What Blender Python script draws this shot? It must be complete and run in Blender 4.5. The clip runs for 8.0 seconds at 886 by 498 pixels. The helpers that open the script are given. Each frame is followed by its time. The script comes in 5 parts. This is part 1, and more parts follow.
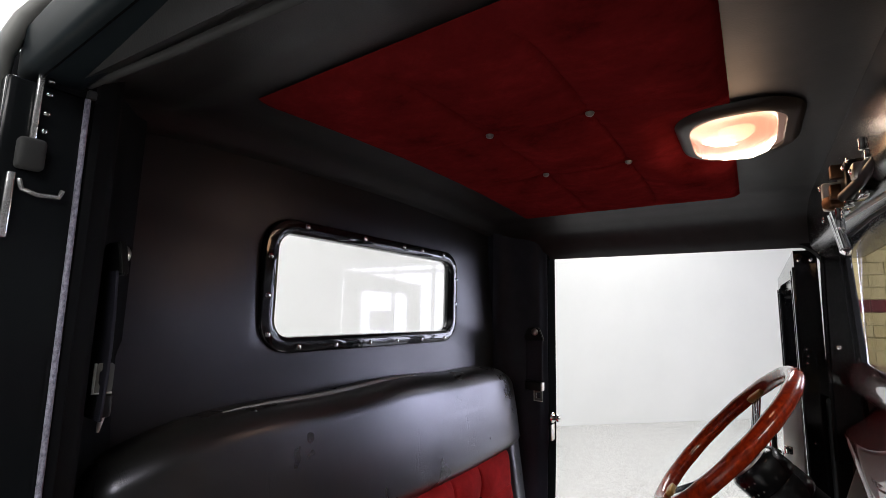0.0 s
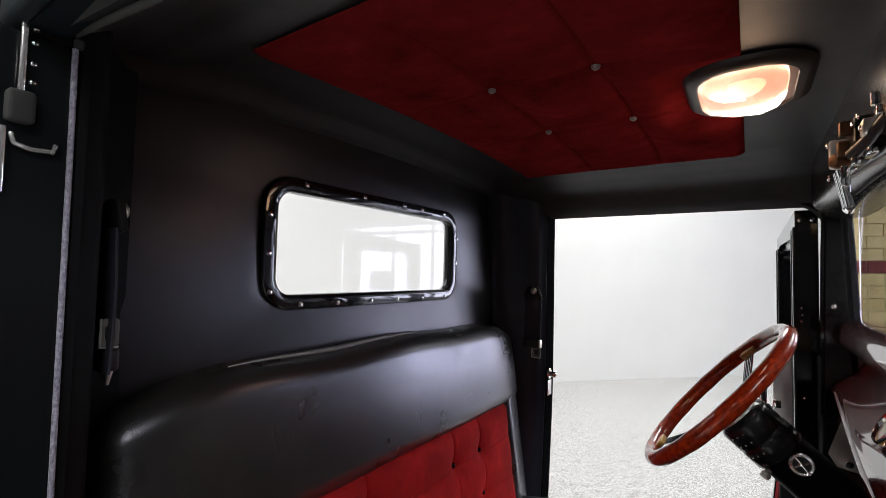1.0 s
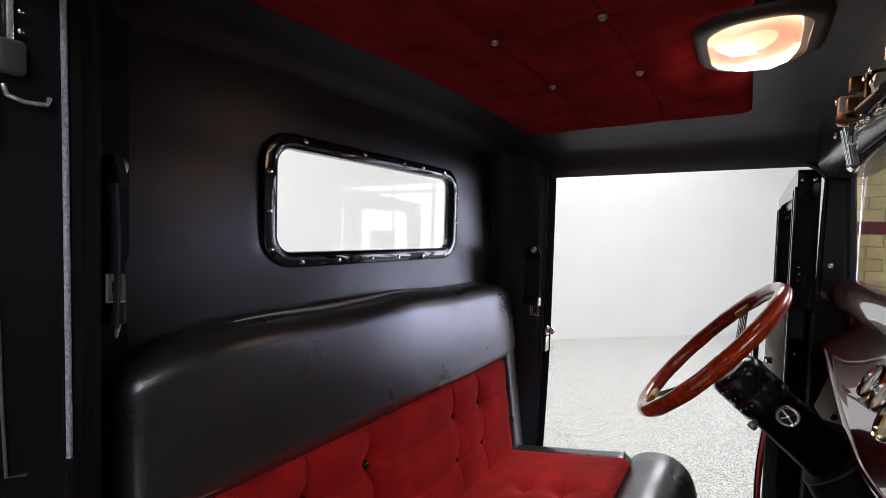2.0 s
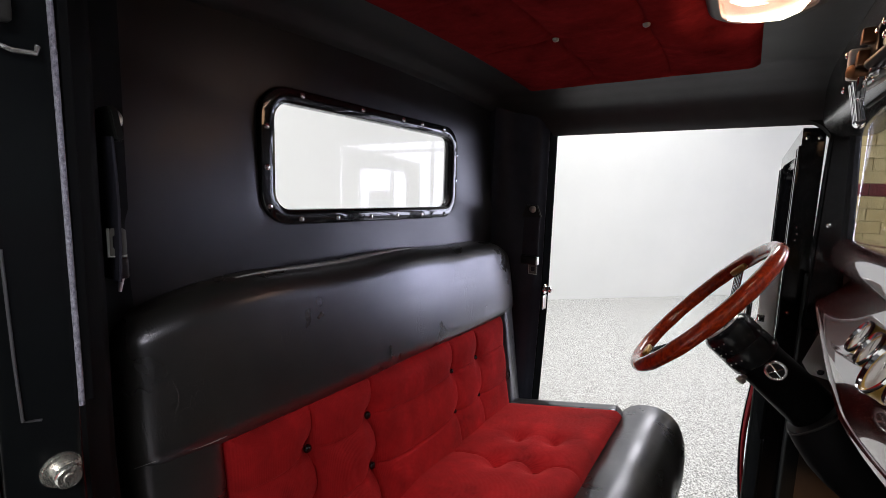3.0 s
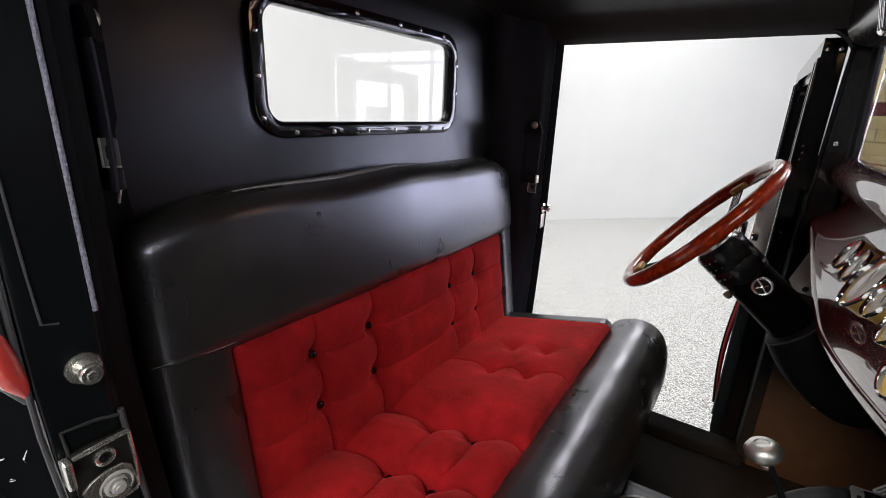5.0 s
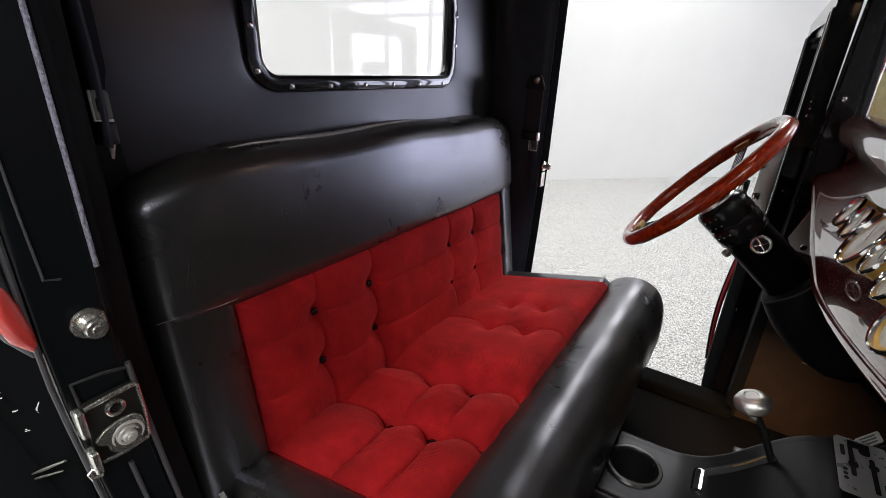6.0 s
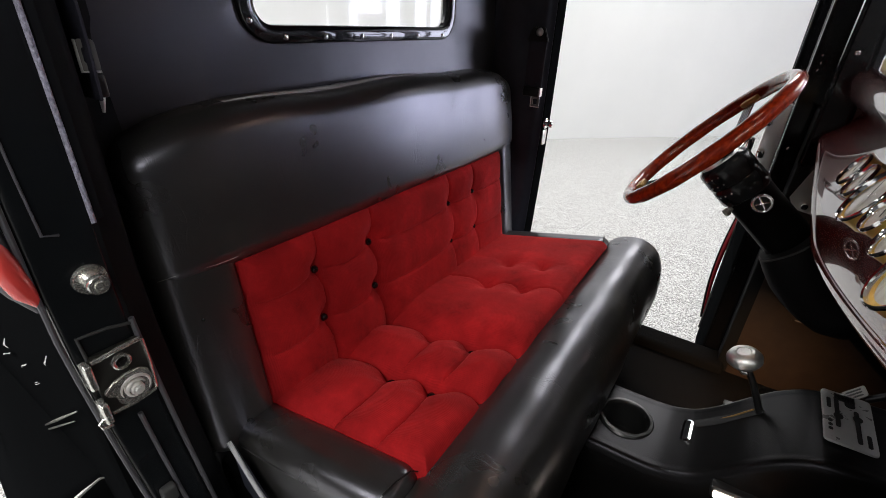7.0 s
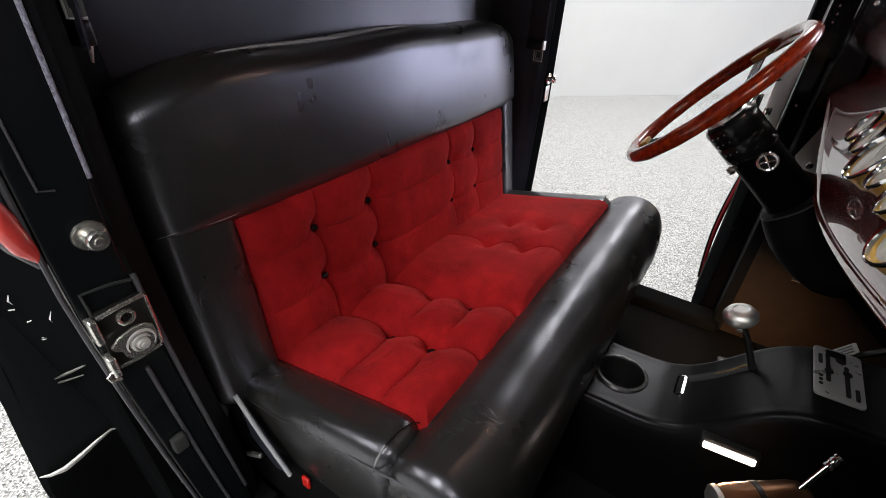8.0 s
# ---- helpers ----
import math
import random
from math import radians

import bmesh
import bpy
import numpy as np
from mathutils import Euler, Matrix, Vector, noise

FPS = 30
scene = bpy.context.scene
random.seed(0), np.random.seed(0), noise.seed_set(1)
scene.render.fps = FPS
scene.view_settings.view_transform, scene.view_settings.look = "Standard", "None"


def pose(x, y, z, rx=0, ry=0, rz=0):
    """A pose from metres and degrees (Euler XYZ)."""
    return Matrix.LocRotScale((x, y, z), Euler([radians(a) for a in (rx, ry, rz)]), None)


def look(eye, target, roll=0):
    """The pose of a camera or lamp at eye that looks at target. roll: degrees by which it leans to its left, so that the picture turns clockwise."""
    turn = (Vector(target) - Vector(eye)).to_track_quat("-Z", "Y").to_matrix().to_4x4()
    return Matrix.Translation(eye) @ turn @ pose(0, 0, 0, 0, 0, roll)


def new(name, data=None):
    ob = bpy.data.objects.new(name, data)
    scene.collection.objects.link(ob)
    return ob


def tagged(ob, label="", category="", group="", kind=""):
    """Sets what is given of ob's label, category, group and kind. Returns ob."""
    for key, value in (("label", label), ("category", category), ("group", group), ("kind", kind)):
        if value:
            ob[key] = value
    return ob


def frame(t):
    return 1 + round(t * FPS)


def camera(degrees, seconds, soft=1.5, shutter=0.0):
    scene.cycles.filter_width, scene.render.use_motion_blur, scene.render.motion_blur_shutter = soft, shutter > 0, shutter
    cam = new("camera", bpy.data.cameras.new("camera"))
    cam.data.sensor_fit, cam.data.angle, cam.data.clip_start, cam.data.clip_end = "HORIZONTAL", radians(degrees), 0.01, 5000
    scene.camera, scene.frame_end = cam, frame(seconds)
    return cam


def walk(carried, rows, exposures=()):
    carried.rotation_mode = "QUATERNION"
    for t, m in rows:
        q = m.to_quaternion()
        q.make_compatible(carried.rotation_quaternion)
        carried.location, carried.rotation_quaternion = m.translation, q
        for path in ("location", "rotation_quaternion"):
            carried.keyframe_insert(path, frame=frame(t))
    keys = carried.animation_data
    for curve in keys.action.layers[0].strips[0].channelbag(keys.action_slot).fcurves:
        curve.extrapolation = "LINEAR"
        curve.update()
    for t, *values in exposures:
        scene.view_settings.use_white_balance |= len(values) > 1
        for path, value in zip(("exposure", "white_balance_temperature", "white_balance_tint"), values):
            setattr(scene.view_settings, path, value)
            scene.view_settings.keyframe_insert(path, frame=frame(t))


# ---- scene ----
cam = camera(88.8, 8.0, soft=0.65)
PATH = [
    (0, (0.482, -0.688, 1.466), (-0.637, 0.948, 1.738), 1.3),
    (0.5, (0.48, -0.687, 1.465), (-0.642, 0.958, 1.648), 1.3),
    (1, (0.48, -0.687, 1.463), (-0.643, 0.965, 1.562), 1.4),
    (1.5, (0.48, -0.688, 1.462), (-0.643, 0.967, 1.471), 1.5),
    (3, (0.482, -0.691, 1.455), (-0.623, 0.957, 1.205), 1.8),
    (3.5, (0.481, -0.692, 1.453), (-0.612, 0.948, 1.116), 1.9),
    (4, (0.482, -0.692, 1.452), (-0.599, 0.937, 1.03), 2.0),
    (4.5, (0.484, -0.693, 1.451), (-0.582, 0.921, 0.943), 2.2),
    (6, (0.484, -0.694, 1.444), (-0.524, 0.859, 0.689), 2.4),
    (6.5, (0.484, -0.695, 1.443), (-0.502, 0.833, 0.609), 2.5),
    (7, (0.484, -0.694, 1.44), (-0.476, 0.804, 0.527), 2.6),
    (7.5, (0.484, -0.694, 1.437), (-0.451, 0.773, 0.451), 2.8),
    (8, (0.482, -0.695, 1.435), (-0.422, 0.738, 0.373), 2.9),
]
walk(cam, [(t, look(eye, target, roll)) for t, eye, target, roll in PATH])

# ---------------------------------------------------------------- light
# x: towards the truck's bonnet, y: towards the driver's side, z: up from the showroom floor
world = bpy.data.worlds.new("showroom_air")
world.use_nodes = True
scene.world = world
world.node_tree.nodes["Background"].inputs[0].default_value = (0.9, 0.95, 1.0, 1)
world.node_tree.nodes["Background"].inputs[1].default_value = 0.3
scene.view_settings.exposure = 0.0


def area_lamp(name, m, sx, sy, watts, color):
    data = bpy.data.lights.new(name, "AREA")
    data.shape, data.size, data.size_y, data.energy, data.color = "RECTANGLE", sx, sy, watts, color
    ob = new(name, data)
    ob.matrix_world = m
    return ob


# all unseen; the one at 5.6 m is placed to brighten the wall
for lx, ly, lz, watts in ((-4.0, -4.5, 4.35, 200), (0.0, -4.5, 4.35, 185), (4.0, -4.5, 4.35, 210), (-4.4, -0.8, 5.6, 330), (0.0, 4.2, 4.35, 150), (4.0, 4.2, 4.35, 150)):
    area_lamp("unseen_ceiling_light", pose(lx, ly, lz), 1.2, 4.0 if ly != -0.8 else 3.0, watts, (1.0, 0.985, 0.965))

dome = bpy.data.lights.new("dome_bulb", "POINT")
dome.energy, dome.color, dome.shadow_soft_size = 0.22, (1.0, 0.60, 0.34), 0.03
new("dome_bulb", dome).location = (0.480, 0.062, 1.664)
# the driver's side bulb is unseen, added to warm the kick panel
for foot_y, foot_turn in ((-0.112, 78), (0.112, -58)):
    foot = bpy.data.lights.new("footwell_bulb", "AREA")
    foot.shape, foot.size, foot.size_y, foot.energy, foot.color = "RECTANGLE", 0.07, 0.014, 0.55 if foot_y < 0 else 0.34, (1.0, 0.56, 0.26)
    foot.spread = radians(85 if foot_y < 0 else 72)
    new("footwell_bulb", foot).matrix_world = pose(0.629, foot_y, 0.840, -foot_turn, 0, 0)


# ---------------------------------------------------------------- materials
def material(name, color, rough=0.5, metal=0.0, coat=0.0, sheen=0.0, spec=0.5):
    m = bpy.data.materials.new(name)
    m.use_nodes = True
    b = m.node_tree.nodes["Principled BSDF"]
    b.inputs["Base Color"].default_value = (*color, 1)
    b.inputs["Roughness"].default_value = rough
    b.inputs["Metallic"].default_value = metal
    b.inputs["Coat Weight"].default_value = coat
    b.inputs["Coat Roughness"].default_value = 0.03
    b.inputs["Sheen Weight"].default_value = sheen
    b.inputs["Specular IOR Level"].default_value = spec
    return m


def nodes(m):
    return m.node_tree.nodes, m.node_tree.links, m.node_tree.nodes["Principled BSDF"]


def coords(m, kind="Object", scale=(1, 1, 1), turn=(0, 0, 0)):
    n, l, _ = nodes(m)
    tc, mp = n.new("ShaderNodeTexCoord"), n.new("ShaderNodeMapping")
    mp.inputs["Scale"].default_value, mp.inputs["Rotation"].default_value = scale, turn
    l.new(tc.outputs[kind], mp.inputs["Vector"])
    return mp.outputs["Vector"]


def noise_node(m, vec, scale, detail=4.0, rough=0.55):
    n, l, _ = nodes(m)
    t = n.new("ShaderNodeTexNoise")
    t.inputs["Scale"].default_value, t.inputs["Detail"].default_value, t.inputs["Roughness"].default_value = scale, detail, rough
    l.new(vec, t.inputs["Vector"])
    return t.outputs["Fac"]


def ramp(m, fac, stops):
    n, l, _ = nodes(m)
    r = n.new("ShaderNodeValToRGB")
    els = r.color_ramp.elements
    while len(els) < len(stops):
        els.new(0.5)
    for e, (p, c) in zip(els, stops):
        e.position, e.color = p, (*c, 1)
    l.new(fac, r.inputs["Fac"])
    return r.outputs["Color"]


def bump(m, height, strength, distance, after=None):
    n, l, b = nodes(m)
    k = n.new("ShaderNodeBump")
    k.inputs["Strength"].default_value, k.inputs["Distance"].default_value = strength, distance
    l.new(height, k.inputs["Height"])
    if after is not None:
        l.new(after, k.inputs["Normal"])
    l.new(k.outputs["Normal"], b.inputs["Normal"])
    return k.outputs["Normal"]


def grey_range(m, fac, socket, low, high):
    n, l, b = nodes(m)
    r = n.new("ShaderNodeMapRange")
    r.inputs["To Min"].default_value, r.inputs["To Max"].default_value = low, high
    l.new(fac, r.inputs["Value"])
    l.new(r.outputs["Result"], b.inputs[socket])


def vinyl(name, color, rough, creases=0.0, waves=0.12, grain=0.12):
    m = material(name, color, rough)
    n, l, b = nodes(m)
    b.inputs["IOR"].default_value = 1.95
    b.inputs["Specular Tint"].default_value = (0.90, 0.90, 1.0, 1)
    v = coords(m)
    soft = noise_node(m, v, 9, 3)
    grey_range(m, soft, "Roughness", rough - 0.05, rough + 0.07)
    l.new(ramp(m, noise_node(m, v, 30, 5), [(0.3, tuple(c * 0.8 for c in color)), (0.75, tuple(c * 1.25 for c in color))]), b.inputs["Base Color"])
    last = bump(m, soft, waves, 0.004) if waves else None
    if grain:
        cells = n.new("ShaderNodeTexVoronoi")
        cells.inputs["Scale"].default_value = 520
        l.new(v, cells.inputs["Vector"])
        last = bump(m, cells.outputs["Distance"], grain, 0.0006, last)
    if creases:
        # wandering wrinkle lines that gather in worn patches, two ways across the hide
        for stretch, turn, size, low, high, depth in (((0.5, 1.6, 0.42), (0.12, 0, 0), 30, 0.54, 0.70, 0.0007), ((0.6, 0.55, 1.7), (-0.35, 0, 0), 36, 0.56, 0.72, 0.0006), ((1, 1, 1), (0, 0, 0), 80, 0.46, 0.75, 0.0002)):
            lines = noise_node(m, coords(m, scale=stretch, turn=turn), size, 3, 0.6)
            mid = n.new("ShaderNodeMath")
            mid.operation = "SUBTRACT"
            mid.inputs[1].default_value = 0.5
            l.new(lines, mid.inputs[0])
            away = n.new("ShaderNodeMath")
            away.operation = "ABSOLUTE"
            l.new(mid.outputs[0], away.inputs[0])
            fold = n.new("ShaderNodeMapRange")
            fold.interpolation_type = "SMOOTHSTEP"
            fold.inputs["From Max"].default_value = 0.030
            fold.inputs["To Min"].default_value, fold.inputs["To Max"].default_value = -1.0, 0.0
            l.new(away.outputs[0], fold.inputs["Value"])
            patch = n.new("ShaderNodeMapRange")
            patch.inputs["From Min"].default_value, patch.inputs["From Max"].default_value = low, high
            l.new(noise_node(m, v, 8, 3), patch.inputs["Value"])
            cut = n.new("ShaderNodeMath")
            cut.operation = "MULTIPLY"
            l.new(fold.outputs["Result"], cut.inputs[0])
            l.new(patch.outputs["Result"], cut.inputs[1])
            last = bump(m, cut.outputs[0], 0.62, depth * creases, last)
    return m


def paint(name, color, flake=0.0):
    m = material(name, color, 0.22, coat=1.0, spec=0.08)
    v = coords(m)
    grey_range(m, noise_node(m, v, 40, 6), "Roughness", 0.16, 0.32)
    bump(m, noise_node(m, v, 5, 2), 0.05, 0.002)
    return m


def metal(name, color, rough, stretch=(1, 1, 1), strength=0.05):
    m = material(name, color, rough, metal=1.0)
    v = coords(m, scale=stretch)
    f = noise_node(m, v, 120, 5)
    grey_range(m, f, "Roughness", max(rough - 0.04, 0.02), rough + 0.08)
    bump(m, f, strength, 0.0005)
    return m


BLACK_VINYL = vinyl("black_vinyl", (0.0095, 0.0078, 0.0068), 0.33, 0.0, 0.0, 0.0)
BLACK_VINYL.node_tree.nodes["Principled BSDF"].inputs["IOR"].default_value = 1.60
ROOF_VINYL = vinyl("roof_lining_vinyl", (0.019, 0.0185, 0.0175), 0.44, 0.0)
ROOF_VINYL.node_tree.nodes["Principled BSDF"].inputs["Specular IOR Level"].default_value = 0.5
ROOF_VINYL.node_tree.nodes["Principled BSDF"].inputs["IOR"].default_value = 1.45
PILLAR_VINYL = vinyl("pillar_vinyl", (0.017, 0.019, 0.028), 0.42, 0.0, 0.0)
PILLAR_VINYL.node_tree.nodes["Principled BSDF"].inputs["Specular IOR Level"].default_value = 0.3
PILLAR_VINYL.node_tree.nodes["Principled BSDF"].inputs["IOR"].default_value = 1.5
BLACK_LEATHER = vinyl("creased_black_leather", (0.024, 0.0232, 0.0215), 0.28, 0.75, 0.04, 0.08)
BLACK_LEATHER.node_tree.nodes["Principled BSDF"].inputs["IOR"].default_value = 2.05
BLACK_LEATHER.node_tree.nodes["Principled BSDF"].inputs["Specular Tint"].default_value = (0.86, 0.86, 1.0, 1)
KICK_VINYL = vinyl("brown_black_kick_vinyl", (0.030, 0.019, 0.012), 0.55, 0.0, 0.08, 0.15)
KICK_VINYL.node_tree.nodes["Principled BSDF"].inputs["IOR"].default_value = 1.45
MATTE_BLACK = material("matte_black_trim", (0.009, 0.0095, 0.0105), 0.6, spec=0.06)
PALE_LINE = material("pale_grey_line", (0.34, 0.34, 0.34), 0.35)
BELT_WEB = material("black_webbing", (0.030, 0.030, 0.042), 0.6, spec=0.2)
bump(BELT_WEB, noise_node(BELT_WEB, coords(BELT_WEB, scale=(1, 1, 6)), 260, 2), 0.5, 0.0008)
HEADER_PAINT = material("brown_black_header_paint", (0.010, 0.008, 0.007), 0.20, spec=0.5)
STRIP_RUBBER = material("pale_lavender_rubber", (0.30, 0.30, 0.37), 0.55)
_n, _l, _b = nodes(STRIP_RUBBER)
_l.new(ramp(STRIP_RUBBER, noise_node(STRIP_RUBBER, coords(STRIP_RUBBER, scale=(1, 1, 0.5)), 480, 4, 0.7), [(0.34, (0.14, 0.14, 0.18)), (0.64, (0.44, 0.43, 0.54))]), _b.inputs["Base Color"])
bump(STRIP_RUBBER, noise_node(STRIP_RUBBER, coords(STRIP_RUBBER), 170, 4), 0.9, 0.003)
bump(HEADER_PAINT, noise_node(HEADER_PAINT, coords(HEADER_PAINT), 14, 4), 0.06, 0.003)
BRONZE = material("dark_bronze_plastic", (0.020, 0.014, 0.011), 0.42, spec=0.35)
BLUE_BLACK = material("blue_black_header_paint", (0.010, 0.015, 0.018), 0.45, spec=0.09)
REFLECTOR = material("dull_pink_reflector", (0.62, 0.44, 0.38), 0.28, metal=0.85)
PALE_SEAL = material("pale_grey_seal_rubber", (0.20, 0.20, 0.19), 0.5)
DIM_RUBBER = material("dull_grey_rubber", (0.045, 0.046, 0.046), 0.7, spec=0.2)
PEWTER = material("dull_pewter_button", (0.20, 0.19, 0.18), 0.35, metal=0.6)
BRASS = material("brass_gate", (0.34, 0.20, 0.06), 0.4, metal=0.8)
BLACK_PAINT = paint("black_gloss_paint", (0.006, 0.006, 0.007))
COLUMN_PAINT = material("black_column_paint", (0.005, 0.005, 0.005), 0.45, spec=0.03)
JAMB_PAINT = material("black_jamb_paint", (0.010, 0.0115, 0.013), 0.18, spec=0.3)
bump(JAMB_PAINT, noise_node(JAMB_PAINT, coords(JAMB_PAINT), 9, 3), 0.12, 0.003)
BODY_PAINT = material("black_body_paint", (0.006, 0.0064, 0.007), 0.50, spec=0.0)
BODY_PAINT.node_tree.nodes["Principled BSDF"].inputs["IOR"].default_value = 1.12
bump(BODY_PAINT, noise_node(BODY_PAINT, coords(BODY_PAINT), 6, 3), 0.35, 0.010)
DULL_MAROON = material("dull_maroon_paint", (0.11, 0.008, 0.011), 0.9, spec=0.02)
MAROON_PAINT = paint("maroon_gloss_paint", (0.085, 0.008, 0.007))
MAROON_PAINT.node_tree.nodes["Principled BSDF"].inputs["Coat IOR"].default_value = 2.2
RUBBER = material("grey_rubber", (0.075, 0.075, 0.085), 0.5)
BLACK_RUBBER = material("black_rubber", (0.012, 0.012, 0.013), 0.5)
CHROME = metal("chrome", (0.85, 0.85, 0.86), 0.06)
STEEL = metal("zinc_plated_steel", (0.70, 0.68, 0.63), 0.30)
ALUMINIUM = metal("brushed_aluminium", (0.86, 0.85, 0.83), 0.38, (1, 40, 1), 0.12)
# pale diffuse base stands for the bright reflections these pieces lack
PALE_METAL = material("pale_bright_metal", (0.78, 0.77, 0.74), 0.38, metal=0.35)
ZINC = material("dull_zinc_plate", (0.86, 0.85, 0.80), 0.25, metal=0.88)
grey_range(ZINC, noise_node(ZINC, coords(ZINC), 90, 5), "Roughness", 0.12, 0.36)
bump(ZINC, noise_node(ZINC, coords(ZINC), 60, 4), 0.35, 0.002)
KEY_CHROME = material("bright_key_chrome", (0.92, 0.92, 0.92), 0.22, metal=0.75)
COPPER = metal("copper_toned_metal", (0.20, 0.10, 0.055), 0.34)
PLATE = material("satin_plate", (0.60, 0.61, 0.60), 0.30, metal=0.55)
grey_range(PLATE, noise_node(PLATE, coords(PLATE), 40, 4), "Roughness", 0.18, 0.42)
GREY_PAINT = material("pale_blue_grey_paint", (0.66, 0.72, 0.80), 0.35)
SATIN_GREY = material("satin_grey_metal", (0.80, 0.81, 0.82), 0.34, metal=0.8)
DARK_BUTTON = material("dark_pearl_button", (0.012, 0.005, 0.005), 0.22, spec=0.6)
PLASTIC = material("black_plastic", (0.009, 0.009, 0.009), 0.32)
CONSOLE = vinyl("moulded_console_plastic", (0.0030, 0.0028, 0.0026), 0.34, 0.0, 0.0, 0.2)
CONSOLE.node_tree.nodes["Principled BSDF"].inputs["IOR"].default_value = 1.45
CONSOLE.node_tree.nodes["Principled BSDF"].inputs["Specular IOR Level"].default_value = 0.24
LATCH_BLACK = material("dark_steel", (0.030, 0.029, 0.026), 0.35, metal=0.3)
DIAL = material("silver_white_dial", (0.62, 0.61, 0.57), 0.4, metal=0.2)
GOLD = material("gold_dial", (0.80, 0.56, 0.15), 0.32, metal=0.6)
CARPET = material("black_carpet", (0.006, 0.006, 0.0065), 0.95, spec=0.08)
bump(CARPET, noise_node(CARPET, coords(CARPET), 700, 3), 0.8, 0.003)
CORD = material("pale_braid", (0.45, 0.45, 0.47), 0.6)
bump(CORD, noise_node(CORD, coords(CORD), 400, 3), 0.6, 0.002)
RED_LENS = material("red_lens", (0.75, 0.07, 0.06), 0.25, coat=0.6)
RED_PLASTIC = material("red_plastic", (0.7, 0.02, 0.015), 0.35)


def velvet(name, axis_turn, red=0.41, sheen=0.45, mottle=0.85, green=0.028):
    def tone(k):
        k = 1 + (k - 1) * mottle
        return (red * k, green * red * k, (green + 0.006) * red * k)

    m = material(name, (0.40, 0.012, 0.020), 0.85, sheen=sheen)
    n, l, b = nodes(m)
    b.inputs["Sheen Tint"].default_value = (0.9, 0.12, 0.12, 1)
    b.inputs["Sheen Roughness"].default_value = 0.4
    b.inputs["Specular IOR Level"].default_value = 0.15
    v = coords(m, turn=axis_turn)
    w = n.new("ShaderNodeTexWave")
    w.bands_direction, w.wave_profile = "X", "SIN"
    w.inputs["Scale"].default_value, w.inputs["Distortion"].default_value = 118, 0.8
    w.inputs["Detail Scale"].default_value = 3
    l.new(v, w.inputs["Vector"])
    blotch = noise_node(m, v, 14, 6, 0.65)
    nap = noise_node(m, coords(m, scale=(1.0, 1.6, 1.0), turn=(0.4, 0.3, 0.6)), 6.5, 8, 0.72)
    both = n.new("ShaderNodeMath")
    both.operation = "MULTIPLY_ADD"
    both.inputs[1].default_value, both.inputs[2].default_value = 0.5, 0.0
    l.new(blotch, both.inputs[0])
    total = n.new("ShaderNodeMath")
    total.operation = "MULTIPLY_ADD"
    total.inputs[1].default_value = 0.5
    l.new(nap, total.inputs[0])
    l.new(both.outputs[0], total.inputs[2])
    l.new(ramp(m, total.outputs[0], [(0.36, tone(0.46)), (0.45, tone(0.80)), (0.53, tone(1.02)), (0.63, tone(1.45))]), b.inputs["Base Color"])
    first = bump(m, w.outputs["Fac"], 0.22 if red > 0.3 else 0.05, 0.0014)
    bump(m, noise_node(m, v, 420, 3), 0.3, 0.001, first)
    return m


RED_SEAT = velvet("red_corduroy", (0, 0, radians(90)))
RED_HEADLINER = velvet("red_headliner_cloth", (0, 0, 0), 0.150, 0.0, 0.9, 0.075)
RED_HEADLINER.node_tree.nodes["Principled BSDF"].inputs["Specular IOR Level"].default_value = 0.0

WOOD = material("varnished_mahogany", (0.22, 0.028, 0.010), 0.4, coat=1.0, spec=0.05)
_n, _l, _b = nodes(WOOD)
_v = coords(WOOD, scale=(1, 1, 1))
_l.new(ramp(WOOD, noise_node(WOOD, coords(WOOD, scale=(1, 1, 0.5)), 150, 5, 0.55), [(0.3, (0.13, 0.010, 0.002)), (0.52, (0.22, 0.018, 0.003)), (0.78, (0.35, 0.038, 0.005))]), _b.inputs["Base Color"])

WHITE_WALL = material("white_wall_paint", (0.80, 0.81, 0.80), 0.6)
_n, _l, _b = nodes(WHITE_WALL)
_v = coords(WHITE_WALL)
_l.new(ramp(WHITE_WALL, noise_node(WHITE_WALL, _v, 0.9, 4), [(0.3, (0.75, 0.762, 0.76)), (0.7, (0.80, 0.808, 0.805))]), _b.inputs["Base Color"])
bump(WHITE_WALL, noise_node(WHITE_WALL, _v, 160, 3), 0.15, 0.002)

SPECKLE = material("speckled_epoxy", (0.5, 0.5, 0.5), 0.35)
_n, _l, _b = nodes(SPECKLE)
_v = coords(SPECKLE)
_cell = _n.new("ShaderNodeTexVoronoi")
_cell.inputs["Scale"].default_value = 185
_l.new(_v, _cell.inputs["Vector"])
_sep = _n.new("ShaderNodeSeparateColor")
_l.new(_cell.outputs["Color"], _sep.inputs["Color"])
_l.new(ramp(SPECKLE, _sep.outputs["Red"], [(0.0, (0.06, 0.06, 0.06)), (0.20, (0.22, 0.22, 0.215)), (0.48, (0.44, 0.44, 0.43)), (0.80, (0.74, 0.74, 0.725))]), _b.inputs["Base Color"])
bump(SPECKLE, _sep.outputs["Green"], 0.1, 0.001)

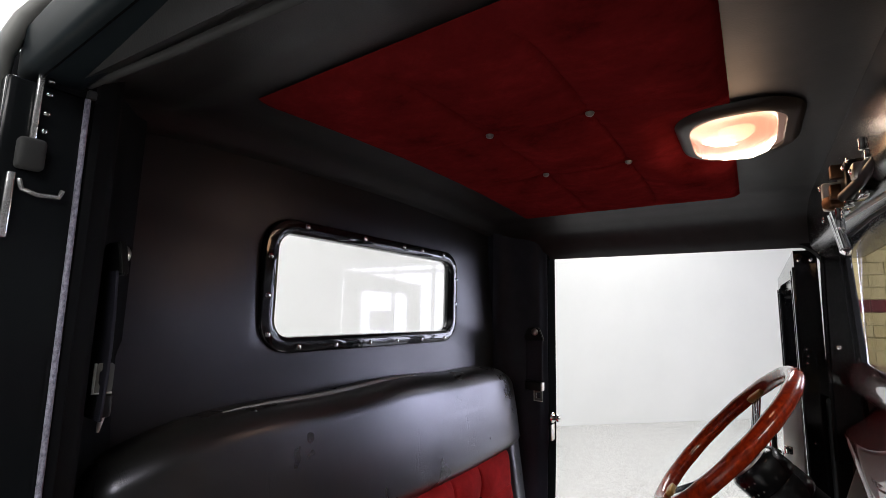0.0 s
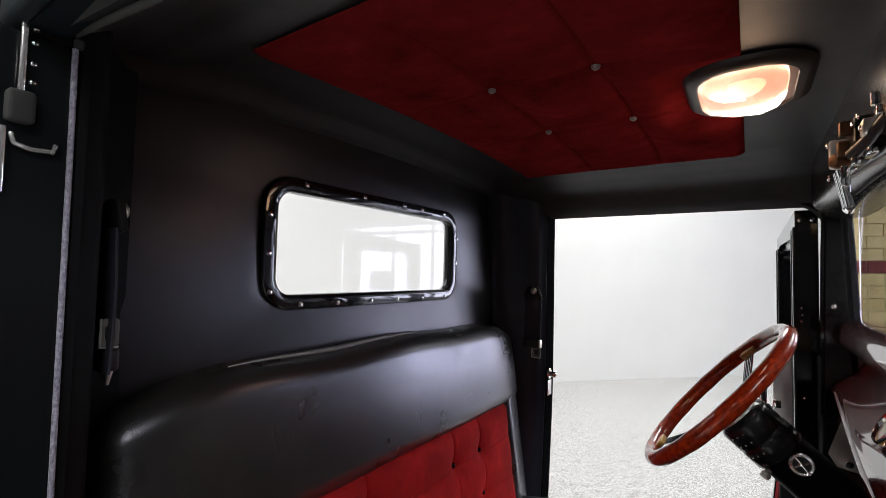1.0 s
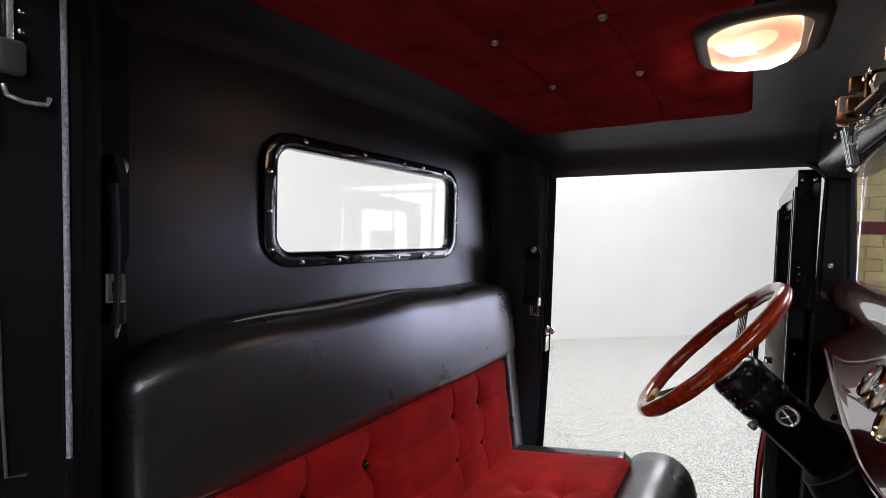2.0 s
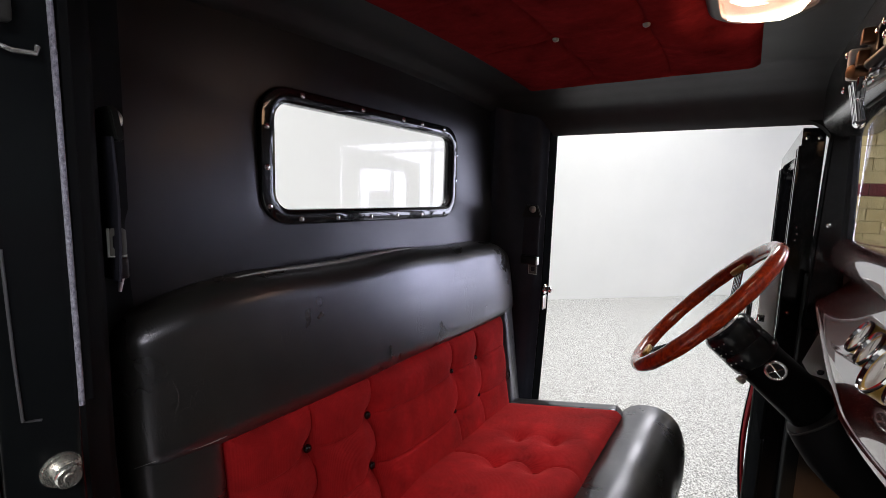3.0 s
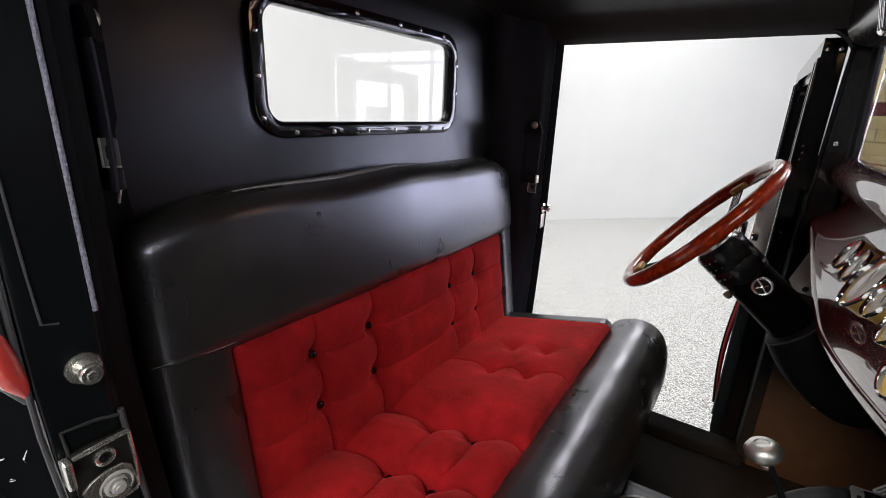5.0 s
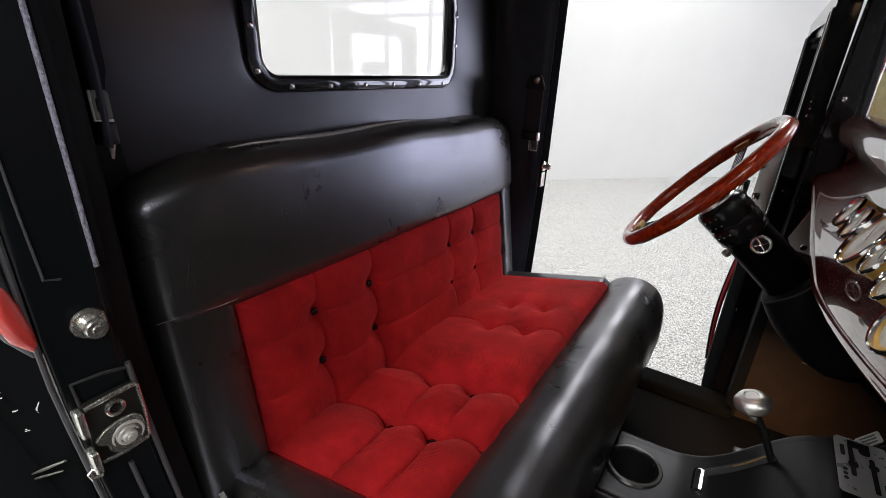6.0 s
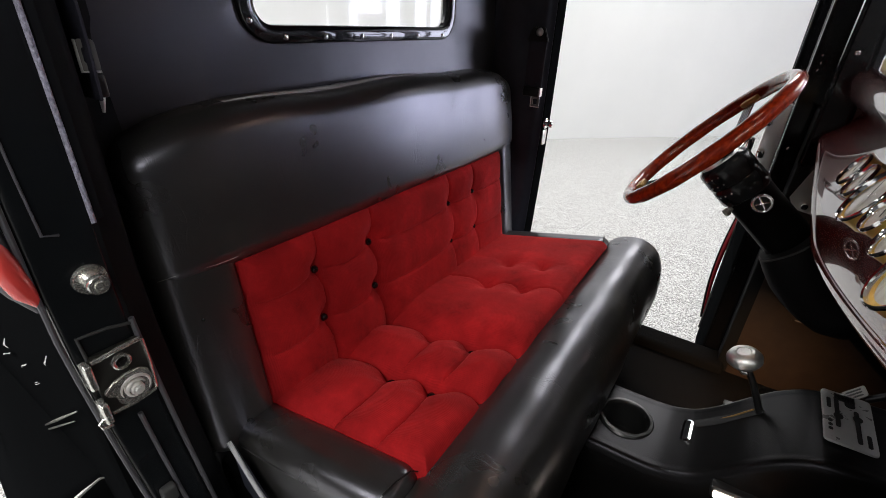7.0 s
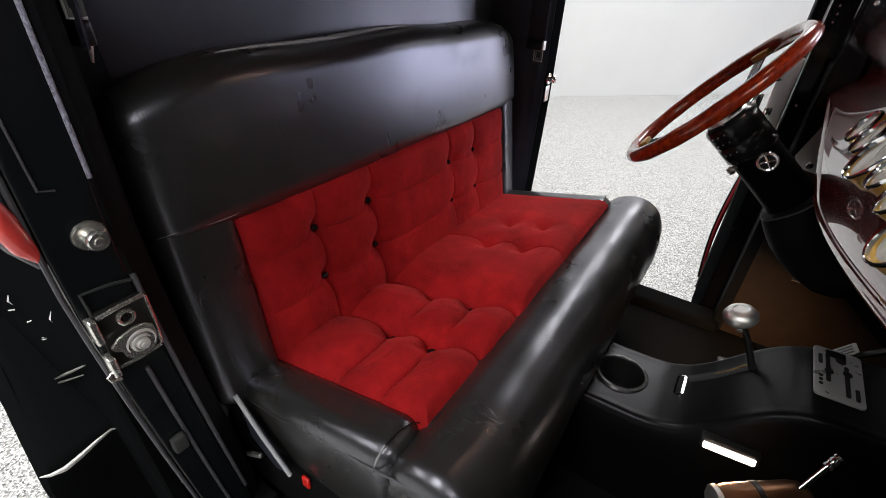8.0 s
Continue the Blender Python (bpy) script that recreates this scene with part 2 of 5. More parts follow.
BLOCK = material("yellow_glazed_block", (0.62, 0.50, 0.24), 0.4)
_n, _l, _b = nodes(BLOCK)
_oi = _n.new("ShaderNodeObjectInfo")
_l.new(ramp(BLOCK, _oi.outputs["Random"], [(0.0, (0.56, 0.45, 0.22)), (1.0, (0.68, 0.57, 0.31))]), _b.inputs["Base Color"])
MAROON_BLOCK = material("maroon_glazed_block", (0.16, 0.025, 0.03), 0.4)
MORTAR = material("mortar", (0.30, 0.26, 0.18), 0.9)
CEILING_WHITE = material("ceiling_board", (0.35, 0.35, 0.36), 0.8)
GREY_WALL = material("grey_wall_paint", (0.070, 0.070, 0.071), 0.7)
POSTER = material("purple_poster", (0.23, 0.12, 0.42), 0.5)
POSTER_DARK = material("poster_dark_purple", (0.09, 0.05, 0.20), 0.5)
POSTER_WHITE = material("poster_white", (0.8, 0.8, 0.82), 0.5)

DAYLIGHT = material("daylight_backdrop", (0.8, 0.85, 1.0), 0.9)
DAYLIGHT.node_tree.nodes["Principled BSDF"].inputs["Emission Color"].default_value = (0.78, 0.80, 1.0, 1)
DAYLIGHT.node_tree.nodes["Principled BSDF"].inputs["Emission Strength"].default_value = 11.0
GLASS = material("window_glass", (1, 1, 1), 0.0)
_n, _l, _b = nodes(GLASS)
_b.inputs["Transmission Weight"].default_value = 1.0
_b.inputs["IOR"].default_value = 1.25
LENS = material("lamp_lens", (1.0, 0.96, 0.94), 0.10)
_n, _l, _b = nodes(LENS)
_b.inputs["Transmission Weight"].default_value = 0.9
_b.inputs["Emission Color"].default_value = (1.0, 0.70, 0.55, 1)
_b.inputs["Emission Strength"].default_value = 0.06
GLOW = material("glowing_filament", (1, 0.9, 0.8), 0.4)
_n, _l, _b = nodes(GLOW)
_b.inputs["Emission Color"].default_value = (1.0, 0.86, 0.72, 1)
_b.inputs["Emission Strength"].default_value = 6.5


# ---------------------------------------------------------------- mesh helpers
def finish(bm, smooth=True):
    bmesh.ops.recalc_face_normals(bm, faces=bm.faces)
    me = bpy.data.meshes.new("mesh")
    bm.to_mesh(me)
    bm.free()
    if smooth:
        me.polygons.foreach_set("use_smooth", [True] * len(me.polygons))
        me.set_sharp_from_angle(angle=radians(38))
    return me


def part(name, bm, mat, parent=None, label="", smooth=True):
    ob = new(name, finish(bm, smooth))
    ob.data.materials.append(mat)
    ob.parent = parent
    return tagged(ob, label) if label else ob


def thing(name, label, category, group="", kind="", at=(0, 0, 0)):
    ob = new(name)
    ob.location = at
    ob.empty_display_size = 0.05
    return tagged(ob, label, category, group, kind)


def rounded_box(lo, hi, r, seg=3, cuts=1, shape=None):
    """A box with rounded edges of radius r; shape(v) may bend it."""
    lo, hi = Vector(lo), Vector(hi)
    size = hi - lo
    r = min(r, *(0.499 * s for s in size))
    bm = bmesh.new()

    def stops(n):
        s = size[n]
        ends = [r * (1 - math.cos(math.pi / 2 * i / seg)) for i in range(seg + 1)]
        mid = [r + (s - 2 * r) * i / cuts for i in range(1, cuts)]
        return [lo[n] + e for e in ends] + [lo[n] + e for e in mid] + [hi[n] - e for e in reversed(ends)]

    ax = [stops(0), stops(1), stops(2)]
    made = {}

    def vert(p):
        key = tuple(round(c, 6) for c in p)
        if key not in made:
            q = Vector(p)
            c = Vector([min(max(q[i], lo[i] + r), hi[i] - r) for i in range(3)])
            d = q - c
            q2 = c + d.normalized() * r if d.length > 1e-9 else q
            made[key] = bm.verts.new(shape(q2) if shape else q2)
        return made[key]

    for n in range(3):
        a, b = (n + 1) % 3, (n + 2) % 3
        for side in (lo[n], hi[n]):
            for i in range(len(ax[a]) - 1):
                for j in range(len(ax[b]) - 1):
                    quad = []
                    for ii, jj in ((i, j), (i + 1, j), (i + 1, j + 1), (i, j + 1)):
                        p = [0, 0, 0]
                        p[n], p[a], p[b] = side, ax[a][ii], ax[b][jj]
                        quad.append(vert(p))
                    if len(set(quad)) == 4:
                        bm.faces.new(quad)
    bmesh.ops.remove_doubles(bm, verts=bm.verts, dist=1e-6)
    return bm


def sheet(nu, nv, f):
    """A grid surface: f(u, v) gives the place for u, v from 0 to 1."""
    bm = bmesh.new()
    vs = [[bm.verts.new(f(i / nu, j / nv)) for j in range(nv + 1)] for i in range(nu + 1)]
    for i in range(nu):
        for j in range(nv):
            bm.faces.new((vs[i][j], vs[i + 1][j], vs[i + 1][j + 1], vs[i][j + 1]))
    return bm


def tube(points, radius, sides=10, closed=False, flat=1.0, caps=True):
    """A tube along points; radius may be a list."""
    pts = [Vector(p) for p in points]
    n = len(pts)
    rad = radius if isinstance(radius, (list, tuple)) else [radius] * n
    bm, rings, up = bmesh.new(), [], None
    for i, p in enumerate(pts):
        if closed:
            d = pts[(i + 1) % n] - pts[i - 1]
        else:
            d = pts[min(i + 1, n - 1)] - pts[max(i - 1, 0)]
        d.normalize()
        if up is None:
            up = d.orthogonal().normalized()
        up = (up - d * up.dot(d)).normalized()
        side = d.cross(up)
        rings.append([bm.verts.new(p + rad[i] * (math.cos(a) * up + flat * math.sin(a) * side)) for a in (2 * math.pi * k / sides for k in range(sides))])
    for i in range(n if closed else n - 1):
        a, b = rings[i], rings[(i + 1) % n]
        shift = 0
        if closed and i == n - 1:
            shift = min(range(sides), key=lambda s: sum((a[k].co - b[(k + s) % sides].co).length for k in range(sides)))
        for k in range(sides):
            bm.faces.new((a[k], a[(k + 1) % sides], b[(k + 1 + shift) % sides], b[(k + shift) % sides]))
    if not closed and caps:
        bm.faces.new(rings[0])
        bm.faces.new(rings[-1])
    return bm


def lathe(profile, m=Matrix(), sides=28):
    """A turned piece: profile rows of (radius, height) about z, laid at m."""
    bm, rings = bmesh.new(), []
    for r, h in profile:
        if r < 1e-6:
            rings.append([bm.verts.new((0, 0, h))])
        else:
            rings.append([bm.verts.new((r * math.cos(a), r * math.sin(a), h)) for a in (2 * math.pi * k / sides for k in range(sides))])
    for a, b in zip(rings, rings[1:]):
        for k in range(sides):
            q = [a[k % len(a)], a[(k + 1) % len(a)], b[(k + 1) % len(b)], b[k % len(b)]]
            q = list(dict.fromkeys(q))
            if len(q) > 2:
                bm.faces.new(q)
    bm.transform(m)
    return bm


def axis_pose(at, d):
    """The pose at a place whose z runs along d."""
    return Matrix.Translation(at) @ Vector(d).to_track_quat("Z", "Y").to_matrix().to_4x4()


def round_rect(w, h, r, n=8):
    pts = []
    for cx, cy, a0 in ((w / 2 - r, h / 2 - r, 0), (-w / 2 + r, h / 2 - r, 90), (-w / 2 + r, -h / 2 + r, 180), (w / 2 - r, -h / 2 + r, 270)):
        for i in range(n + 1):
            a = radians(a0 + 90 * i / n)
            pts.append((cx + r * math.cos(a), cy + r * math.sin(a)))
    return pts


def ring_stack(loops):
    """Bridges loops of equally many points, one after the other."""
    bm = bmesh.new()
    rows = [[bm.verts.new(p) for p in loop] for loop in loops]
    for a, b in zip(rows, rows[1:]):
        n = len(a)
        for k in range(n):
            bm.faces.new((a[k], a[(k + 1) % n], b[(k + 1) % n], b[k]))
    return bm


def prism(outline, lift, m=Matrix(), bevel=0.0):
    """A flat outline (x, y) raised along z."""
    bm = bmesh.new()
    f = bm.faces.new([bm.verts.new((x, y, 0)) for x, y in outline])
    ext = bmesh.ops.extrude_face_region(bm, geom=[f])
    bmesh.ops.translate(bm, vec=(0, 0, lift), verts=[v for v in ext["geom"] if isinstance(v, bmesh.types.BMVert)])
    if bevel:
        bmesh.ops.bevel(bm, geom=bm.edges[:], offset=bevel, segments=2, affect="EDGES", clamp_overlap=True)
    bm.transform(m)
    return bm


def join(*bms):
    out = bmesh.new()
    for b in bms:
        me = bpy.data.meshes.new("tmp")
        b.to_mesh(me)
        b.free()
        out.from_mesh(me)
        bpy.data.meshes.remove(me)
    return out


def screw(parent, at, d, r=0.0045, mat=None, name="screw"):
    return part(name, lathe([(0, 0.0022), (r * 0.45, 0.0021), (r * 0.85, 0.0014), (r, 0.0)], axis_pose(at, d), 14), mat or CHROME, parent)


# ---------------------------------------------------------------- showroom
def slab(name, lo, hi, mat, label, category, r=0.0):
    ob = part(name, rounded_box(lo, hi, r or 0.002, 1), mat, None, "", False)
    return tagged(ob, label, category, kind="structure")


slab("floor", (-11, -9, -0.2), (10, 11, 0), SPECKLE, "grey and white speckled epoxy showroom floor", "floor")
# unseen ceiling and grey walls, kept dark to cut spill and reflections
slab("ceiling", (-11, -9, 5.8), (10, 11, 6.0), CEILING_WHITE, "plain white board ceiling of the showroom", "ceiling")
slab("wall_south", (-11, -9.2, 0), (10, -9, 5.8), GREY_WALL, "plain grey painted showroom wall", "wall")
slab("wall_west", (-11.2, -9, 0), (-11, 11, 5.8), GREY_WALL, "plain grey painted end wall", "wall")
slab("wall_east", (10, -9, 0), (10.2, 11, 5.8), GREY_WALL, "plain grey painted end wall", "wall")
backdrop_wall = slab("wall_diagonal", (-9.6, 0, 0.0), (4.6, 0.15, 5.8), WHITE_WALL, "smooth white painted wall behind the truck", "wall")
backdrop_wall.matrix_world = pose(-1.66, 5.40, 0, 0, 0, 47.1)

# yellow block wall with a maroon course
block_wall = tagged(new("wall_north"), "yellow glazed block wall with one maroon course", "wall", kind="structure")
part("mortar_bed", rounded_box((0.6, 9.23, 0), (4.7, 9.5, 5.8), 0.002, 1), MORTAR, block_wall, "", False)
BLOCK_MESH = {}
for row in range(16):
    for col in range(9):
        red = row == 8
        if red not in BLOCK_MESH:
            BLOCK_MESH[red] = finish(rounded_box((0, 0, 0), (0.392, 0.06, 0.192), 0.006, 1), False)
            BLOCK_MESH[red].materials.append(MAROON_BLOCK if red else BLOCK)
        brick = new("block", BLOCK_MESH[red])
        brick.parent = block_wall
        brick.location = (0.85 + 0.4 * col + (0.2 if row % 2 else 0), 9.2, 0.004 + 0.2 * row)

# shop windows with daylight behind them, ahead of the truck on the driver's side
def shop_window(name, m, width, label):
    ob = tagged(new(name), label, "window", kind="structure")
    ob.matrix_world = m
    part("daylight", rounded_box((0, 0.10, 0.5), (width, 0.12, 3.6), 0.002, 1), DAYLIGHT, ob, "", False)
    for k in range(int(width / 1.4) + 1):
        x = min(k * 1.4, width - 0.08)
        part("mullion", rounded_box((x, 0.0, 0.45), (x + 0.08, 0.09, 3.65), 0.006, 1), MATTE_BLACK, ob)
    for z in (0.40, 2.5, 3.6):
        part("transom", rounded_box((-0.02, -0.005, z), (width + 0.02, 0.095, z + 0.09), 0.006, 1), MATTE_BLACK, ob)
    part("sill_wall", rounded_box((-0.02, -0.01, 0.0), (width + 0.02, 0.14, 0.398), 0.004, 1), WHITE_WALL, ob)
    part("head_wall", rounded_box((-0.02, -0.01, 3.692), (width + 0.02, 0.14, 5.8), 0.004, 1), WHITE_WALL, ob)


shop_window("window_3", pose(4.9, 9.25, 0), 5.0, "wide shop window with bright daylight behind")

poster = thing("poster", "purple poster with pale lettering on the shop window", "poster", at=(8.15, 9.20, 1.155))
part("sheet", rounded_box((-0.39, -0.004, -0.28), (0.39, 0.030, 0.28), 0.002, 1), POSTER, poster)
part("picture", rounded_box((-0.33, -0.008, -0.22), (-0.04, -0.0045, 0.14), 0.001, 1), POSTER_DARK, poster, "dark purple picture block")
for w, h, z in ((0.62, 0.04, 0.19), (0.26, 0.028, 0.09), (0.26, 0.028, 0.02), (0.26, 0.028, -0.05), (0.26, 0.028, -0.12), (0.26, 0.028, -0.19)):
    part("text_bar", rounded_box((0.33 - w, -0.008, z), (0.33, -0.0045, z + h), 0.001, 1), POSTER_WHITE, poster)


# ---------------------------------------------------------------- cab shell
WALL_X, ROOF_Z, FLOOR_Z = -0.145, 1.732, 0.60


def rear_wall():
    ob = tagged(new("wall_rear"), "black vinyl covered rear wall of the cab", "wall", kind="structure")
    cz, dish_z, deep = 1.5025, 1.497, 0.021
    inner = [(y, z + cz) for y, z in round_rect(0.505, 0.172, 0.03)]
    dish = [(y, z + dish_z) for y, z in round_rect(0.910, 0.330, 0.075)]
    outer = []
    for y, z in dish:
        dz = z - dish_z
        k = min(0.60 / abs(y) if y else 9e9, (0.230 if dz > 0 else 0.92) / abs(dz) if dz else 9e9)
        outer.append((y * k, dish_z + dz * k))
    loops = [[(WALL_X - 0.04, y, z) for y, z in outer], [(WALL_X + deep * (1 if z < dish_z else 1 - 0.85 * min((z - dish_z) / 0.14, 1)), y, z) for y, z in outer]]
    for i in range(15):
        q = 1 - i / 14
        lift = deep * (0.30 * min(q / 0.16, 1) + 0.70 * q)
        loops.append([(WALL_X + lift * (0.45 + 0.55 * abs(y1 - y0) / 0.2025) * (1 if z1 < dish_z else 1 - 0.85 * min((z1 - dish_z) / 0.10, 1)), y0 + (y1 - y0) * q, z0 + (z1 - z0) * q) for (y0, z0), (y1, z1) in zip(inner, dish)])
    loops += [[(WALL_X - 0.009, y, z) for y, z in inner], [(WALL_X - 0.04, y * 1.16, cz + (z - cz) * 1.35) for y, z in inner], [(WALL_X - 0.04, y, z) for y, z in outer]]
    part("lining", ring_stack(loops), BLACK_VINYL, ob)
    return ob


rear_wall()


def rear_window():
    ob = tagged(new("window_1"), "rear window in a glossy black screwed frame", "window", kind="structure")
    cz, cy = 1.5025, 0.004
    loops = []
    for w, h, r, x in ((0.500, 0.166, 0.028, -0.153), (0.500, 0.166, 0.028, -0.1375), (0.502, 0.168, 0.029, -0.1345), (0.506, 0.172, 0.031, -0.1332), (0.528, 0.194, 0.042, -0.1326), (0.547, 0.213, 0.051, -0.1332), (0.551, 0.217, 0.053, -0.1350), (0.553, 0.219, 0.054, -0.139), (0.553, 0.219, 0.054, -0.147)):
        loops.append([(x, cy + y, cz + z) for y, z in round_rect(w, h, r)])
    fr = part("window_frame", ring_stack(loops), BLACK_PAINT, ob)
    for y, z in ((-0.203, -0.0995), (-0.122, -0.0995), (-0.035, -0.0995), (0.046, -0.0995), (0.132, -0.0995), (0.222, -0.0995), (-0.266, -0.018), (-0.266, 0.043), (-0.199, 0.0995), (-0.06, 0.0995), (0.06, 0.0995), (0.125, 0.0995), (0.212, 0.0995), (0.270, -0.018), (0.270, 0.043), (-0.262, -0.078)):
        screw(fr, (-0.1325, cy + y, cz + z), (1, 0, 0), 0.0048)
    loops = [[(x, cy + y, cz + z) for y, z in round_rect(w, h, r)] for w, h, r, x in ((0.504, 0.170, 0.03, -0.147), (0.504, 0.170, 0.03, -0.151))]
    bm = ring_stack(loops)
    bmesh.ops.holes_fill(bm, edges=bm.edges)
    glass = part("pane", bm, GLASS, ob, "", False)
    glass.visible_shadow = False
    return ob


rear_window()


def tuck(z):
    """How far the cab's side draws in towards the floor."""
    return 0.045 * min(max((1.17 - z) / 0.50, 0), 1) ** 1.3


def rear_pillar(name, side, label):
    """side: 1 driver's, -1 passenger's."""
    plan = [(-0.1255, 0.455), (-0.121, 0.470), (-0.110, 0.486), (-0.090, 0.499), (-0.065, 0.507), (-0.040, 0.512), (-0.022, 0.518), (-0.012, 0.527), (-0.008, 0.540), (0, 0.5465), (0, 0.601), (-0.004, 0.605), (-0.2, 0.608), (-0.2, 0.455)]
    levels = [0.60, 0.70, 0.80, 0.90, 1.00, 1.10, 1.18, 1.644, 1.650, 1.70]
    loops = [[(x, side * (min(y, 0.575 if z > 1.648 and side < 0 else 9) - tuck(z)), z) for x, y in plan] for z in levels]
    bm = ring_stack(loops)
    bmesh.ops.holes_fill(bm, edges=bm.edges)
    # passenger's side takes the darker matte trim in place of its shade
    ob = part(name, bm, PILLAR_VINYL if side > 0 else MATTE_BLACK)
    return tagged(ob, label, "pillar", kind="structure")


rear_pillar("wall_left", 1, "black vinyl covered pillar behind the driver's door")
rear_pillar("wall_right", -1, "black pillar behind the passenger's door, darkened for its shade")


def ceiling_height(x, y):
    a = abs(y)
    drop = 0.0
    for y0, y1, d0, d1 in ((0.40, 0.455, 0, 0.014), (0.455, 0.505, 0.014, 0.034), (0.505, 0.545, 0.034, 0.080), (0.545, 0.565, 0.080, 0.094)):
        if a > y0:
            drop = d0 + (d1 - d0) * min((a - y0) / (y1 - y0), 1)
    if y < 0 and a > 0.455:
        drop *= 1 - 0.36 * max(0, 1 - x / 0.35)
    if x < -0.06:
        k = min((-0.06 - x) / 0.065, 1)
        drop = max(drop, 0.032 * (1 - math.sqrt(max(1 - k * k, 0))))
    if x > 0.58:
        drop = max(drop, 0.05 * min((x - 0.58) / 0.08, 1) ** 2)
    return ROOF_Z - drop - 0.013 * min((a / 0.388) ** 2, 1.3)


def cab_ceiling():
    bm = sheet(60, 80, lambda u, v: (-0.15 + 0.83 * u, -0.565 + 1.13 * v, ceiling_height(-0.15 + 0.83 * u, -0.565 + 1.13 * v)))
    bmesh.ops.recalc_face_normals(bm, faces=bm.faces)
    if sum(f.normal.z for f in bm.faces) > 0:
        bmesh.ops.reverse_faces(bm, faces=bm.faces)
    bmesh.ops.solidify(bm, geom=bm.faces[:], thickness=0.03)
    ob = part("ceiling_cab", bm, ROOF_VINYL)
    tagged(ob, "black padded vinyl roof lining of the cab", "ceiling", kind="structure")
    top = part("roof", rounded_box((-0.21, -0.588, 1.56), (0.72, 0.588, 1.79), 0.12, 7, 3), BODY_PAINT)
    # the roof skin is a shell: open it from below
    bm = bmesh.new()
    bm.from_mesh(top.data)
    bmesh.ops.delete(bm, geom=[f for f in bm.faces if f.calc_center_median().z < 1.66], context="FACES")
    bm.to_mesh(top.data)
    bm.free()
    tagged(top, "glossy black steel roof skin of the cab", "roof", kind="structure")


cab_ceiling()


def tuft(p, q, seams, buttons, w=0.011):
    """How far padding stands proud at (p, q), 0 to 1. seams: rows of p0, q0, p1, q1, bow, depth."""
    h = 1.0
    for p0, q0, p1, q1, bow, depth in seams:
        dp, dq = p1 - p0, q1 - q0
        size = math.hypot(dp, dq)
        t = ((p - p0) * dp + (q - q0) * dq) / size ** 2
        over = max(-t, t - 1, 0) * size
        t = min(max(t, 0), 1)
        off = ((p - p0) * dq - (q - q0) * dp) / size - bow * 4 * t * (1 - t)
        d = math.hypot(off, over)
        if d < 0.13:
            crease = math.exp(-((d / (0.24 * w)) ** 2)) * 0.26 + math.exp(-((d / (2.9 * w)) ** 1.25)) * 0.62
            h = min(h, 1 - depth * crease)
    for bp, bq in buttons:
        d = math.hypot(p - bp, q - bq)
        h -= 0.62 * math.exp(-((d / 0.022) ** 1.4))
    return h


def seam_net(ps, qs, p_ends, q_ends, bow, depth, cross, skip=()):
    """Seams through the buttons at ps x qs, on to the panel's edges."""
    rows = []
    for p in ps:
        marks = [q_ends[0], *qs, q_ends[1]]
        rows += [(p, a, p, b, bow, depth) for a, b in zip(marks, marks[1:]) if (a, b) not in skip]
    for q in qs:
        marks = [p_ends[0], *ps, p_ends[1]]
        rows += [(a, q, b, q, 0.7 * bow, cross) for a, b in zip(marks, marks[1:]) if (a, b) not in skip]
    return rows


def button(parent, at, d, r=0.008, mat=None):
    return part("button", lathe([(0, 0.005), (r * 0.5, 0.0046), (r * 0.85, 0.003), (r, 0.0), (r * 0.8, -0.002)], axis_pose(at, d), 16), mat or CHROME, parent)


def headliner():
    x0, x1, yw = 0.0, 0.473, 0.388
    ob = thing("headliner_panel", "red cloth headliner panel tufted with small buttons", "headliner", at=(0.236, 0, ROOF_Z))
    bx, by = (0.172, 0.320), (-0.118, 0.106)
    bts = [(a, b) for a in bx for b in by]
    net = seam_net(bx, by, (x0, x1), (-yw, yw), 0.006, 0.95, 0.95)

    def f(u, v):
        x, y = x0 + (x1 - x0) * u, -yw + 2 * yw * v
        edge = min(x - x0, x1 - x, y + yw, yw - y)
        rim = 1 - math.exp(-max(edge, 0) / 0.012)
        clear = math.hypot(max(abs(x - 0.478) - 0.074, 0), max(abs(y - 0.054) - 0.108, 0))
        rim *= 1 - math.exp(-((clear / 0.025) ** 2))
        return (x - 0.236, y, -0.003 - 0.013 * (y / 0.388) ** 2 - 0.016 * rim * max(1 - (1 - tuft(x, y, net, bts)) * (1 - math.exp(-((edge / 0.045) ** 2))), 0.0))

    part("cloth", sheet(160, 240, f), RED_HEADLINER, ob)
    for a, b in bts:
        button(ob, (a - 0.236, b, -0.0045), (0, 0, -1), 0.0060, PEWTER)


headliner()


